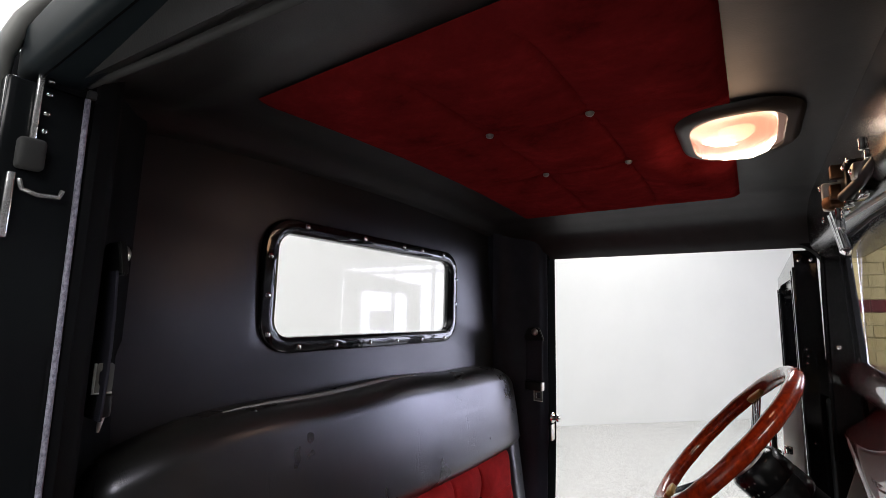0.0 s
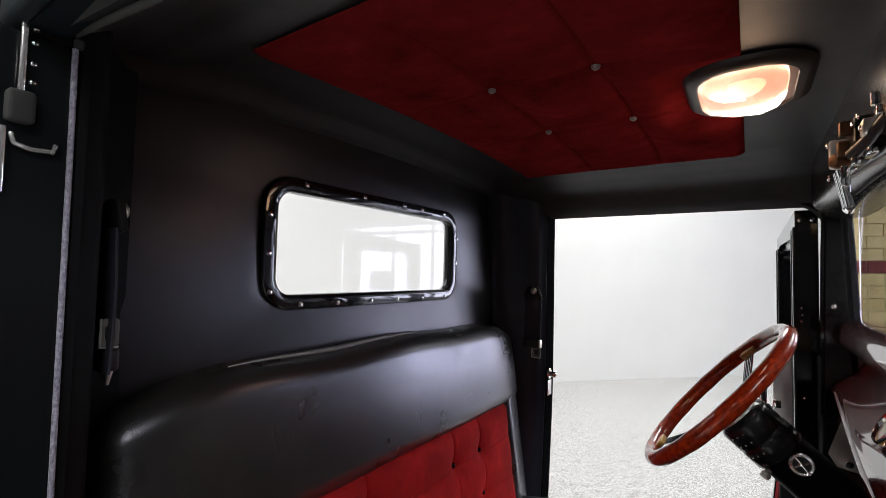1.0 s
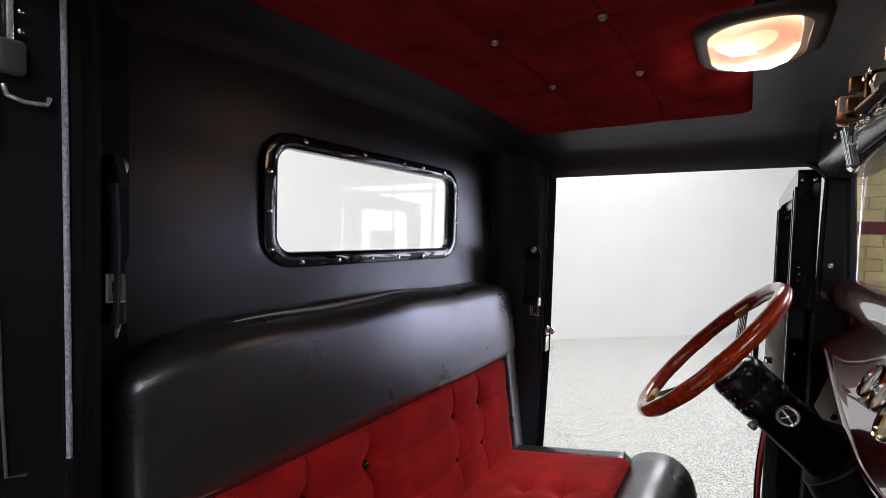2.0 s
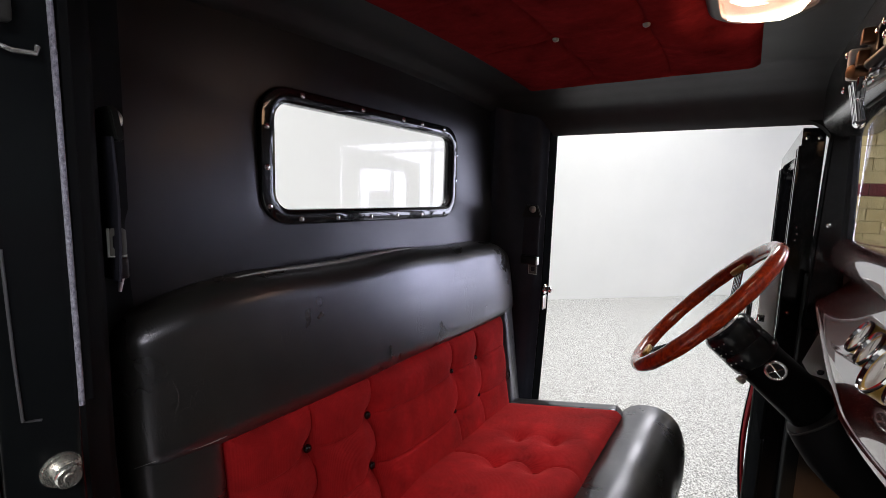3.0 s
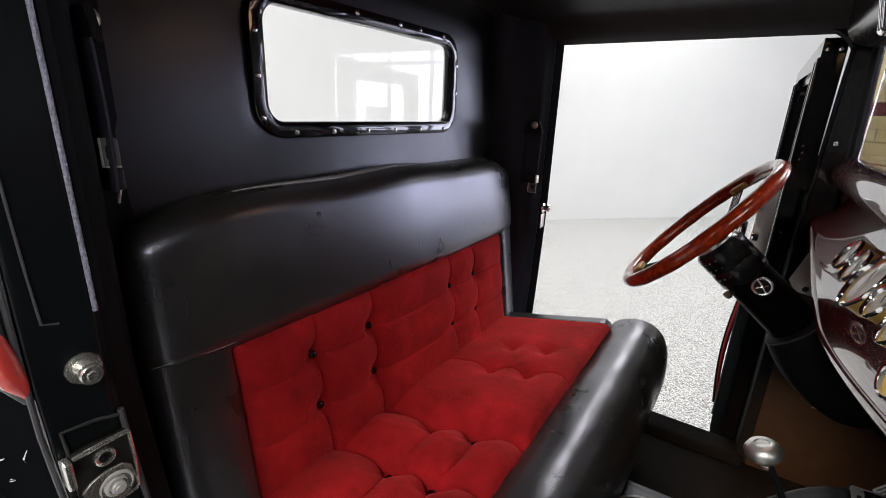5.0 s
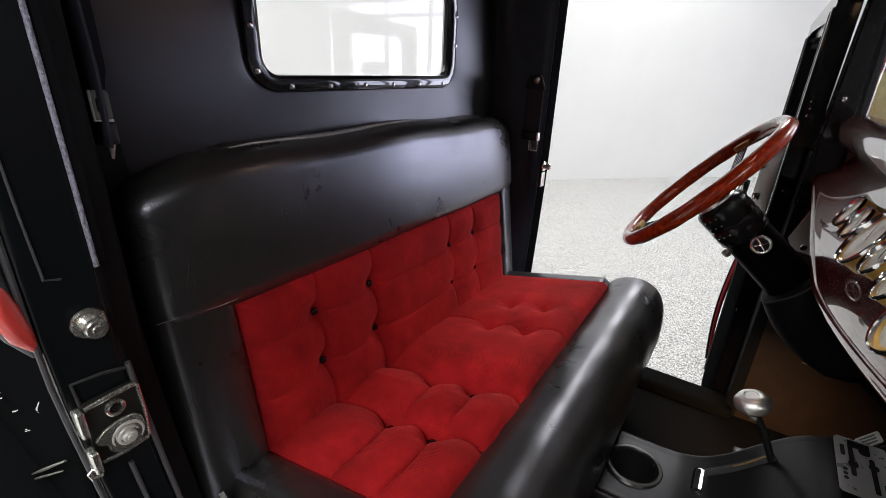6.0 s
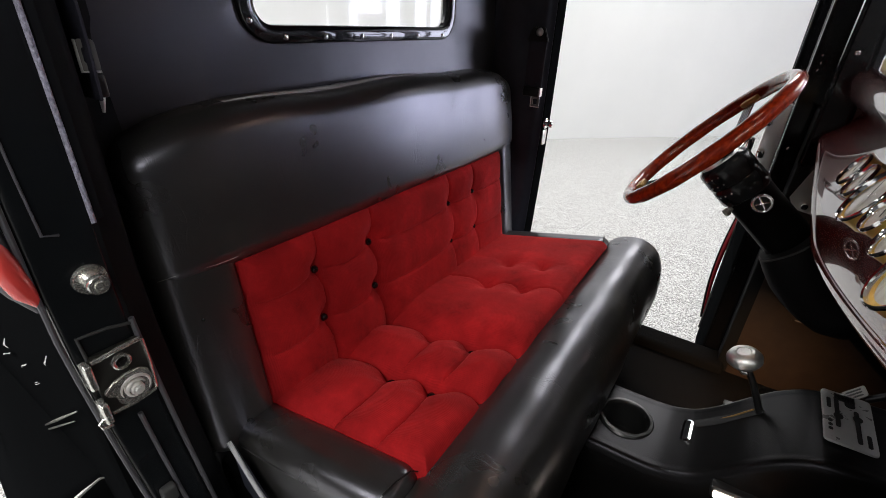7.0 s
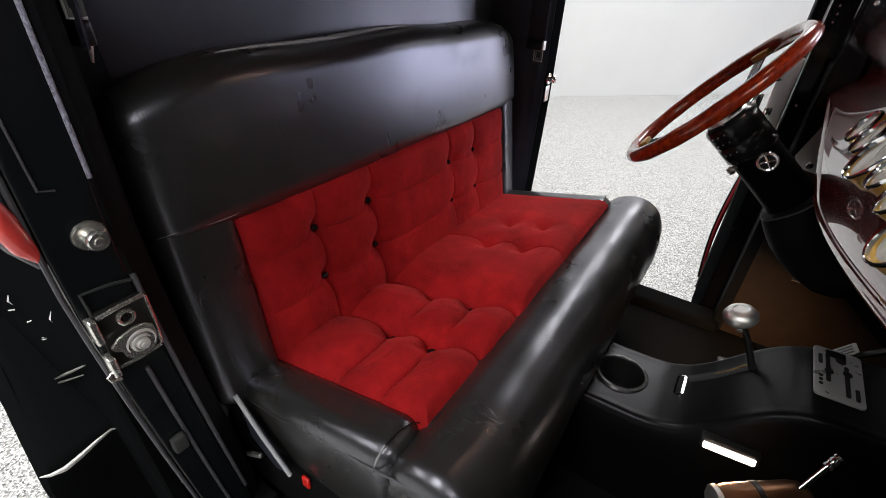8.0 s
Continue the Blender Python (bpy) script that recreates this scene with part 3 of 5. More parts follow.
def dome_lamp():
    ob = thing("dome_lamp", "lit interior dome lamp with a clear lens in a dark housing", "lamp", at=(0.472, 0.054, ROOF_Z - 0.003))

    def bowl(rx, ry, depth, rings=10, n=40, lift=0.0, power=3.6):
        bm = bmesh.new()
        loops = []
        for i in range(rings):
            k = math.cos(math.pi / 2 * i / rings)
            h = -depth * math.sin(math.pi / 2 * i / rings) + lift
            loop = []
            for j in range(n):
                a = 2 * math.pi * j / n
                c, s = math.cos(a), math.sin(a)
                m = (abs(c) ** power + abs(s) ** power) ** (-1 / power)
                loop.append(bm.verts.new((rx * k * c * m, ry * k * s * m, h)))
            loops.append(loop)
        tip = bm.verts.new((0, 0, -depth + lift))
        for a, b in zip(loops, loops[1:]):
            for j in range(n):
                bm.faces.new((a[j], a[(j + 1) % n], b[(j + 1) % n], b[j]))
        for j in range(n):
            bm.faces.new((loops[-1][j], loops[-1][(j + 1) % n], tip))
        return bm

    rim = ring_stack([[(x + 0.006, y, z) for x, y in round_rect(w, h, r, 10)] for w, h, r, z in ((0.148, 0.215, 0.06, 0.0), (0.142, 0.208, 0.058, -0.005), (0.124, 0.192, 0.050, -0.010), (0.109, 0.176, 0.043, -0.010), (0.106, 0.173, 0.042, -0.003))])
    part("housing", rim, BRONZE, ob, "dark bronze plastic housing")
    part("reflector", prism(round_rect(0.112, 0.182, 0.044), 0.002, pose(0.004, 0, -0.006)), REFLECTOR, ob)
    lens = part("lens", bowl(0.052, 0.088, 0.014, lift=-0.009), LENS, ob, "clear ribbed lamp lens")
    lens.visible_shadow = False
    part("bulb", tube([(-0.040, 0.050, -0.013), (-0.012, 0.058, -0.015), (0.022, 0.056, -0.015), (0.040, 0.040, -0.014), (0.045, 0.012, -0.012)], [0.006, 0.011, 0.014, 0.012, 0.006], 12, flat=0.55), GLOW, ob, "glowing festoon bulb")
    # second glowing tube stands for a bright reflection in the lens
    part("filament_glass", tube([(-0.034, -0.022, -0.012), (-0.018, -0.010, -0.014), (0.004, -0.004, -0.013)], [0.003, 0.009, 0.003], 12, flat=0.5), GLOW, ob, "glowing tube standing for a reflection in the lens")


dome_lamp()

# cab floor, firewall, sills
slab("floor_cab", (-0.16, -0.60, FLOOR_Z - 0.04), (1.05, 0.60, FLOOR_Z), CARPET, "black carpeted cab floor", "floor")
slab("wall_front", (1.02, -0.60, 0.55), (1.06, 0.60, 1.35), BLACK_VINYL, "black firewall below the dashboard", "wall")
for s, nm in ((1, "left"), (-1, "right")):
    ob = part("door_sill", rounded_box((-0.01, min(s * 0.53, s * 0.612), 0.50), (0.62, max(s * 0.53, s * 0.612), 0.626), 0.016, 4), CARPET)
    tagged(ob, "black carpeted door sill", "sill", kind="structure")
    ob = part("cowl_side", rounded_box((0.62, min(s * 0.555, s * 0.60), 0.5), (1.06, max(s * 0.555, s * 0.60), 1.32), 0.01, 2), KICK_VINYL)
    tagged(ob, "black vinyl kick panel beside the footwell", "wall", kind="structure")


rail = part("chassis", join(*[rounded_box((-0.95, y0, 0.30), (1.35, y0 + 0.07, 0.42), 0.008, 2) for y0 in (-0.42, 0.35)], *[rounded_box((x0, -0.349, 0.31), (x0 + 0.08, 0.349, 0.41), 0.006, 2) for x0 in (-0.85, 0.2, 1.15)], *[rounded_box((x0, y0, 0.0), (x0 + 0.10, y0 + 0.07, 0.299), 0.006, 2) for x0 in (-0.86, 1.14) for y0 in (-0.42, 0.35)], *[rounded_box((x0, y0, 0.421), (x0 + 0.12, y0 + 0.07, 0.559), 0.006, 2) for x0 in (-0.1, 0.8) for y0 in (-0.42, 0.35)]), MATTE_BLACK)
tagged(rail, "plain black chassis frame carrying the cab", "chassis", kind="structure")

for s in (1, -1):
    lo, hi = sorted((s * 0.556, s * 0.625))
    ob = part("hinge_post", rounded_box((0.600, lo, 0.40), (0.675, hi, 1.30), 0.008, 2), MATTE_BLACK)
    tagged(ob, "matte black hinge post ahead of the door opening", "pillar", kind="structure")


def front_pillar(side):
    bm = bmesh.new()
    lower = [(0.600, 0.548), (0.660, 0.552), (0.680, 0.575), (0.676, 0.612), (0.602, 0.612)]
    upper = [(0.607, 0.540), (0.640, 0.545), (0.656, 0.565), (0.655, 0.600), (0.610, 0.600)]
    a = [bm.verts.new((x, side * y, 1.18)) for x, y in lower]
    b = [bm.verts.new((x, side * y, 1.66)) for x, y in upper]
    for k in range(5):
        bm.faces.new((a[k], a[(k + 1) % 5], b[(k + 1) % 5], b[k]))
    bm.faces.new(a)
    bm.faces.new(b)
    bmesh.ops.bevel(bm, geom=bm.edges[:], offset=0.006, segments=3, affect="EDGES", clamp_overlap=True)
    ob = part("front_pillar", bm, BLACK_PAINT)
    tagged(ob, "slim glossy black windscreen pillar", "pillar", kind="structure")
    for z, x in ((1.41, 0.622), (1.60, 0.622)):
        screw(ob, (x, side * 0.5435, z), (0, -side, 0), 0.005)


front_pillar(1)
front_pillar(-1)
for s in (1, -1):
    lo, hi = sorted((s * 0.5535, s * 0.596))
    ob = part("door_header", rounded_box((-0.030, lo, 1.652), (0.640, hi, 1.703), 0.008, 3), BLUE_BLACK)
    tagged(ob, "matte black header above the door opening", "header", kind="structure")
arc = [(0.614 - 0.062 + 0.062 * math.sin(radians(9 * k)), 1.631 - 0.062 + 0.062 * math.cos(radians(9 * k))) for k in range(11)]
for s in (1, -1):
    fillet = part("corner_fillet", prism([(0.640, 1.66), (0.552, 1.66)] + arc + [(0.640, 1.569)], 0.040, Matrix(((1, 0, 0, 0), (0, 0, 1, 0.5535 if s > 0 else -0.5935), (0, 1, 0, 0), (0, 0, 0, 1)))), MATTE_BLACK)
    tagged(fillet, "rounded black upper corner of the door opening", "trim", kind="structure")
head = part("windscreen_header", rounded_box((0.586, -0.55, 1.588), (0.70, 0.55, 1.742), 0.044, 6), HEADER_PAINT)
tagged(head, "glossy black windscreen header above the glass", "header", kind="structure")
bmg = rounded_box((0.664, -0.55, 1.36), (0.668, 0.55, 1.63), 0.001, 1)
wind = part("window_2", bmg, GLASS, None, "", False)
wind.visible_shadow = False
tagged(wind, "clear flat windscreen glass", "windscreen", kind="structure")


bracket = [(0.610, 1.108), (0.636, 1.190), (0.662, 1.190), (0.662, 1.078), (0.624, 1.084)]
ob = part("dash_bracket", prism(bracket, 0.003, Matrix(((1, 0, 0, 0), (0, 0, -1, 0.5545), (0, 1, 0, 0), (0, 0, 0, 1))), 0.0006), SATIN_GREY)
tagged(ob, "pale satin metal bracket below the end of the dashboard", "bracket", kind="structure")
part("knob", lathe([(0, 0.012), (0.006, 0.0115), (0.008, 0.008), (0.0085, 0.003), (0.0060, 0.0)], axis_pose((0.642, 0.5515, 1.096), (0, -1, 0)), 18), CHROME, ob, "small chrome knob")
tag_plate = thing("printed_label", "small worn label with illegible print on the kick panel", "label", at=(0.735, 0.5548, 0.817))
part("plate", rounded_box((-0.024, -0.001, -0.010), (0.024, 0.0, 0.010), 0.0004, 1), KICK_VINYL, tag_plate)
for z in (0.003, -0.004):
    part("text_bar", rounded_box((-0.018, -0.0016, z - 0.0016), (0.018 if z > 0 else 0.010, -0.001, z + 0.0016), 0.0003, 1), PALE_LINE, tag_plate, "pale bar of print")


def header_latch():
    ob = thing("windscreen_latch", "chrome windscreen latch and linkage on the header", "latch", at=(0.570, 0.0, 1.59))
    part("base_plate", rounded_box((0.006, -0.030, 0.006), (0.022, 0.030, 0.056), 0.004, 2), PLASTIC, ob, "black base plate on the header")
    part("bracket", rounded_box((-0.012, 0.000, 0.004), (0.008, 0.010, 0.038), 0.003, 2), PALE_METAL, ob)
    # copper pivot and linkage pieces carry the dome lamp's orange light as colour
    part("pivot", lathe([(0, 0.010), (0.007, 0.009), (0.009, 0.005), (0.009, -0.005), (0.007, -0.009)], axis_pose((-0.002, 0.0, 0.012), (-1, -0.6, 0)), 20), COPPER, ob)
    for y in (-0.009, 0.009):
        part("fork_arm", tube([(-0.004, y, 0.000), (0.000, y, -0.022), (0.004, y * 0.9, -0.042)], [0.0045, 0.004, 0.0045], 10), CHROME, ob)
    part("fork_end", tube([(0.004, -0.010, -0.043), (0.005, 0.0, -0.046), (0.004, 0.010, -0.043)], 0.0045, 10), CHROME, ob)
    part("rod", tube([(0.004, -0.012, -0.010), (0.016, -0.045, -0.004), (0.030, -0.090, 0.002)], 0.0028, 10), STEEL, ob)
    part("lower_rod", tube([(0.008, -0.012, -0.028), (0.020, -0.050, -0.016), (0.034, -0.10, -0.008)], 0.0024, 10), PLASTIC, ob)
    part("end_block", rounded_box((0.006, -0.074, 0.022), (0.020, -0.056, 0.040), 0.003, 2), STEEL, ob)
    part("cross_lever", tube([(0.004, -0.03, 0.012), (0.012, -0.06, 0.020), (0.02, -0.10, 0.034)], [0.007, 0.006, 0.004], 10), PLASTIC, ob, "black lever arm")
    for lo, hi, mat in (((-0.018, -0.006, 0.042), (-0.006, 0.006, 0.058), COPPER), ((-0.020, -0.010, 0.018), (-0.010, 0.004, 0.034), COPPER), ((-0.018, -0.014, -0.018), (-0.010, -0.004, 0.006), PALE_METAL), ((-0.016, 0.002, -0.024), (-0.008, 0.010, 0.002), PALE_METAL), ((-0.012, -0.034, 0.002), (-0.004, -0.016, 0.010), PALE_METAL), ((-0.004, -0.066, 0.006), (0.004, -0.036, 0.013), STEEL), ((0.000, -0.082, 0.040), (0.010, -0.064, 0.050), PALE_METAL), ((-0.002, -0.072, 0.052), (0.006, -0.066, 0.066), PALE_METAL)):
        part("linkage_piece", rounded_box(Vector(lo) + Vector((0.013, -0.012, -0.004)), Vector(hi) + Vector((0.013, -0.012, -0.004)), 0.0014, 2), mat if mat is COPPER else CHROME, ob)
    for y, z in ((0.004, 0.032), (-0.004, -0.008), (-0.028, 0.046), (-0.060, 0.046), (-0.070, 0.03), (-0.044, -0.006)):
        screw(ob, (-0.013 + (0.018 if y < -0.02 else 0), y, z), (-1, 0, 0), 0.0036)


header_latch()


# ---------------------------------------------------------------- bench seat
def bench_seat():
    seat = thing("bench_seat", "black leather bench seat with tufted red corduroy panels", "seat", at=(0.1, 0, FLOOR_Z))
    off = Vector((-0.1, 0, -FLOOR_Z))

    def lean(z):
        return -0.052 - 0.14 * (z - 1.145)

    def place(bm):
        bmesh.ops.translate(bm, vec=off, verts=bm.verts)
        return bm

    # backrest: top roll, side bolsters, red panel
    def end_pull(y):
        return (max(abs(y) - 0.36, 0) / 0.135) ** 2

    def roll_shape(v):
        y = v.y
        droop = 0.030 * (abs(y) / 0.49) ** 4
        w = 0.0035 * math.sin(y * 17 + 1.3) * (1 if v.z > 1.25 else 0.3)
        k = (v.z - 1.122) / 0.21
        e = end_pull(y)
        droop += 0.010 * e
        return Vector((v.x - 0.020 * e * (v.x > -0.09) + lean(v.z) + 0.052 + 0.003 * math.sin(math.pi * min(max(k, 0), 1)), y, v.z - droop * max(k, 0) + w))

    part("backrest_top", place(rounded_box((-0.150, -0.495, 1.120), (-0.036, 0.495, 1.332), 0.034, 8, 24, roll_shape)), BLACK_LEATHER, seat, "creased black leather top roll")
    # tapered pale tube stands for the bright line along the roll's crest
    crest_highlight = [(-0.098, -0.34 + 0.42 * k, 1.3320 + 0.0035 * math.sin((-0.34 + 0.42 * k) * 17 + 1.3) - 0.030 * (abs(-0.34 + 0.42 * k) / 0.49) ** 4) for k in (i / 24 for i in range(25))]
    part("crest_highlight", place(tube(crest_highlight, [0.0012 + 0.0036 * math.sin(math.pi * (i / 24)) for i in range(25)], 8)), PALE_LINE, seat, "pale tapered line standing for the highlight along the top roll")
    for s in (-1, 1):
        lo, hi = sorted((s * 0.388, s * 0.493))
        part("backrest_bolster", place(rounded_box((-0.15, lo, 0.84), (-0.042, hi, 1.190), 0.026, 5, 8, lambda v: Vector((v.x + lean(v.z) + 0.052 - 0.020 * end_pull(v.y) * (v.x > -0.09), v.y, v.z)))), BLACK_LEATHER, seat)
        thread = [(lean(1.138) + 0.0128 - 0.020 * end_pull(0.392 + 0.098 * k), s * (0.392 + 0.098 * k), 1.1395 - 0.001 * math.sin(7 * k)) for k in (i / 10 for i in range(11))]
        part("seam_thread", place(tube(thread, [0.0003 + 0.0005 * math.sin(math.pi * min(i / 10 + 0.15, 1)) for i in range(11)], 6)), PALE_LINE, seat, "pale thread in the seam below the top roll")
    cols, rows = (-0.262, -0.130, 0.130, 0.238), (0.967, 1.058)
    bts = [(a, b) for a in cols for b in rows]
    net = seam_net(cols, rows, (-0.39, 0.39), (0.850, 1.152), 0.009, 0.74, 0.42)
    net = [(p0, q0, p1, q1, bow * (1 if p0 < 0.05 else 0.3), depth * (0.45 if p0 == p1 and p0 > 0.05 and max(q0, q1) < 1.1 else 1.0)) for p0, q0, p1, q1, bow, depth in net]

    def back(u, v):
        y, z = -0.390 + 0.780 * u, 0.850 + 0.302 * v
        edge = min(y + 0.39, 0.39 - y, 1.132 - z)
        rim = 1 - math.exp(-max(edge, 0) / 0.010)
        deep = 1 - 0.42 * min(max((y + 0.05) / 0.15, 0), 1)
        h = -0.008 + 0.032 * rim * (1 - deep * (1 - tuft(y, z, net, bts)))
        return (lean(z) - 0.003 + h, y, z)

    part("backrest_panel", place(sheet(330, 120, back)), RED_SEAT, seat, "red corduroy back panel with button tufting")
    for a, b in bts:
        button(seat, Vector((lean(b) + (-0.0050 if a < 0 else 0.0032), a, b)) + off, (1, 0, 0.3), 0.0068 if a < 0 else 0.0056, DARK_BUTTON)

    # cushion: front roll, side bolsters, red panel
    roll = [(0.262, 0.900), (0.264, 0.916), (0.271, 0.930), (0.284, 0.942), (0.302, 0.951), (0.322, 0.956), (0.342, 0.957), (0.360, 0.953), (0.377, 0.944), (0.391, 0.930), (0.401, 0.911), (0.408, 0.887), (0.412, 0.855), (0.412, 0.820), (0.407, 0.780), (0.400, 0.740), (0.392, 0.700), (0.262, 0.700)]

    def front_roll():
        ends, n, r, loops = (-0.462, 0.480), 180, 0.027, []
        for i in range(n + 1):
            y = ends[0] + (ends[1] - ends[0]) * (0.5 - 0.5 * math.cos(math.pi * i / n)) if i not in (0, n) else ends[i == n]
            e = min(y - ends[0], ends[1] - y)
            pull = r - math.sqrt(max(r * r - (r - e) ** 2, 0)) if e < r else 0.0
            side = 0.018 * max(0.0, 1 - (y - ends[0]) / 0.16) ** 2
            loop = []
            for x, z in roll:
                k = 1 - pull / 0.115
                qx, qz = 0.318 + (x - 0.318) * k, 0.835 + (z - 0.835) * k
                up = min(max((qz - 0.78) / 0.15, 0), 1)
                dent = 0.0016 * math.sin(y * 16 + 0.8) + 0.0009 * math.sin(y * 41 + 9 * x) + up * 0.0006 * noise.noise(Vector((x * 60, y * 46, z * 40)))
                if x > 0.29:
                    qx -= side * (x - 0.29) / 0.12
                loop.append((qx + dent * (x > 0.34), y, qz + dent * up))
            loops.append(loop)
        bm = ring_stack(loops)
        bm.verts.ensure_lookup_table()
        m = len(roll)
        bm.faces.new([bm.verts[k] for k in range(m)])
        bm.faces.new([bm.verts[len(loops) * m - m + k] for k in range(m)])
        return bm

    part("cushion_front", place(front_roll()), BLACK_LEATHER, seat, "creased black leather front roll")

    def bolster_top(x):
        return 0.948 + 0.225 * (x - 0.262)

    for s in (-1, 1):
        lo, hi = sorted((s * 0.380, s * 0.461))
        part("cushion_bolster", place(rounded_box((-0.06, lo, 0.73), (0.275, hi, 0.950), 0.030, 6, 8, lambda v: Vector((v.x, v.y - 0.010 * (1 if v.y > 0 else -1) * max((0.87 - v.z) / 0.14, 0), v.z + (bolster_top(v.x) - 0.950) * min((v.z - 0.73) / 0.1, 1))))), BLACK_LEATHER, seat)
        edge = [(x, s * (0.4600 + 0.0012 * math.sin(30 * x)), 0.856 + 0.232 * x) for x in (-0.03 + 0.345 * i / 16 for i in range(17))]
        part("piping", tube([Vector(p) + off for p in edge], 0.0019, 8), BLACK_LEATHER, seat, "thin stitched seam along the cushion's side")
        mitre = [(0.268, s * 0.388, 0.9350), (0.265, s * 0.402, 0.9490), (0.260, s * 0.425, 0.9510), (0.256, s * 0.444, 0.9455), (0.253, s * 0.4565, 0.930), (0.251, s * 0.4615, 0.914)]
        part("mitre_seam", tube([Vector(p) + off for p in mitre[:4]], [0.0008, 0.0011, 0.0012, 0.0012], 6), BLACK_VINYL, seat, "stitched mitre at the cushion's corner")
        part("mitre_thread", tube([Vector(p) + off for p in mitre[3:]], [0.0010, 0.0017, 0.0007], 6), PALE_LINE, seat, "pale open end of the mitre seam")
    cols, rows = (0.108, 0.190), (-0.250, -0.124, 0.082, 0.190)
    bts2 = [(a, b) for a in cols for b in rows]
    net2 = seam_net(cols, rows, (-0.03, 0.280), (-0.395, 0.395), 0.013, 0.50, 1.0, skip=((-0.124, 0.082),))
    net2 = [(p0, q0, p1, q1, bow if p0 == p1 else -1.5 * bow, depth * (1.0 if max(q0, q1) < 0.05 else 0.30 if q0 == q1 < 0.15 else 0.04)) for p0, q0, p1, q1, bow, depth in net2]

    def base(u, v):
        x, y = -0.03 + 0.31 * u, -0.395 + 0.79 * v
        edge = min(y + 0.395, 0.395 - y, 0.285 - x)
        rim = 1 - math.exp(-max(edge, 0) / 0.010)
        deep = 1 - 0.36 * min(max((y + 0.05) / 0.15, 0), 1)
        h = -0.016 + 0.047 * rim * (1 - deep * (1 - tuft(x, y, net2, bts2)))
        return (x, y, 0.873 + 0.23 * (x + 0.005) + h)

    part("cushion_panel", place(sheet(120, 330, base)), RED_SEAT, seat, "red corduroy cushion panel with button tufting")
    for a, b in bts2:
        button(seat, Vector((a, b, 0.8572 + (0.0012 if b < 0 else 0.0185) + 0.23 * (a + 0.005))) + off, (-0.2, 0, 1), 0.0068 if b < 0 else 0.0050, DARK_BUTTON)
    part("seat_base", place(rounded_box((-0.10, -0.46, 0.62), (0.31, 0.46, 0.76), 0.012, 2)), CARPET, seat, "dark carpeted seat base")
    # hinge bar on the passenger's end
    plate = bmesh.new()
    tri = [(-0.002, 0.884), (0.096, 0.776), (0.060, 0.762), (0.010, 0.80)]
    front = [plate.verts.new((x, -0.478, z)) for x, z in tri]
    back_row = [plate.verts.new((x, -0.474, z)) for x, z in tri]
    plate.faces.new(front)
    plate.faces.new(back_row)
    for k in range(4):
        plate.faces.new((front[k], front[(k + 1) % 4], back_row[(k + 1) % 4], back_row[k]))
    part("hinge_plate", place(plate), PILLAR_VINYL, seat, "dark folding hinge plate at the seat's end")
    part("hinge_cord", place(tube([(-0.003, -0.479, 0.886), (0.045, -0.480, 0.832), (0.096, -0.479, 0.777)], 0.0034, 8)), CORD, seat, "pale braided edge of the hinge plate")
    for a, b in (((-0.024, -0.459, 0.893), (-0.026, -0.436, 0.879)), ((-0.026, -0.454, 0.906), (-0.027, -0.441, 0.900))):
        part("pull_stitch", place(tube([a, (Vector(a) + Vector(b)) / 2 + Vector((0.001, 0, -0.001)), b], [0.0008, 0.0022, 0.0008], 6)), CORD, seat, "pale loose stitch")
    part("edge_clip", place(rounded_box((-0.008, -0.486, 0.742), (0.034, -0.480, 0.752), 0.002, 2, 1, lambda v: Vector((v.x, v.y, v.z + 0.7 * (v.x + 0.008))))), ALUMINIUM, seat, "bent bright metal clip")
    part("floor_bracket", place(rounded_box((-0.065, -0.508, 0.6005), (0.020, -0.466, 0.634), 0.004, 2)), PLASTIC, seat, "dark seat bracket on the sill")
    part("washer", place(lathe([(0.0025, 0.002), (0.004, 0.003), (0.0075, 0.0025), (0.008, 0.0)], pose(-0.034, -0.488, 0.634), 18)), STEEL, seat, "bright bolt washer")
    part("bolt_head", place(lathe([(0, 0.005), (0.005, 0.005), (0.0062, 0.003), (0.0062, 0.0)], pose(-0.054, -0.502, 0.634), 6)), CHROME, seat, "chrome bolt head")
    part("tag", place(rounded_box((0.100, -0.466, 0.738), (0.116, -0.460, 0.762), 0.003, 2)), RED_PLASTIC, seat, "small red plastic tag")


bench_seat()


# ---------------------------------------------------------------- steering
WHEEL = Vector((0.427, 0.28, 1.253))
TURN, RISE = radians(-5.1), radians(40.7)
AXIS = Vector((-math.cos(RISE) * math.cos(TURN), math.cos(RISE) * math.sin(TURN), math.sin(RISE)))


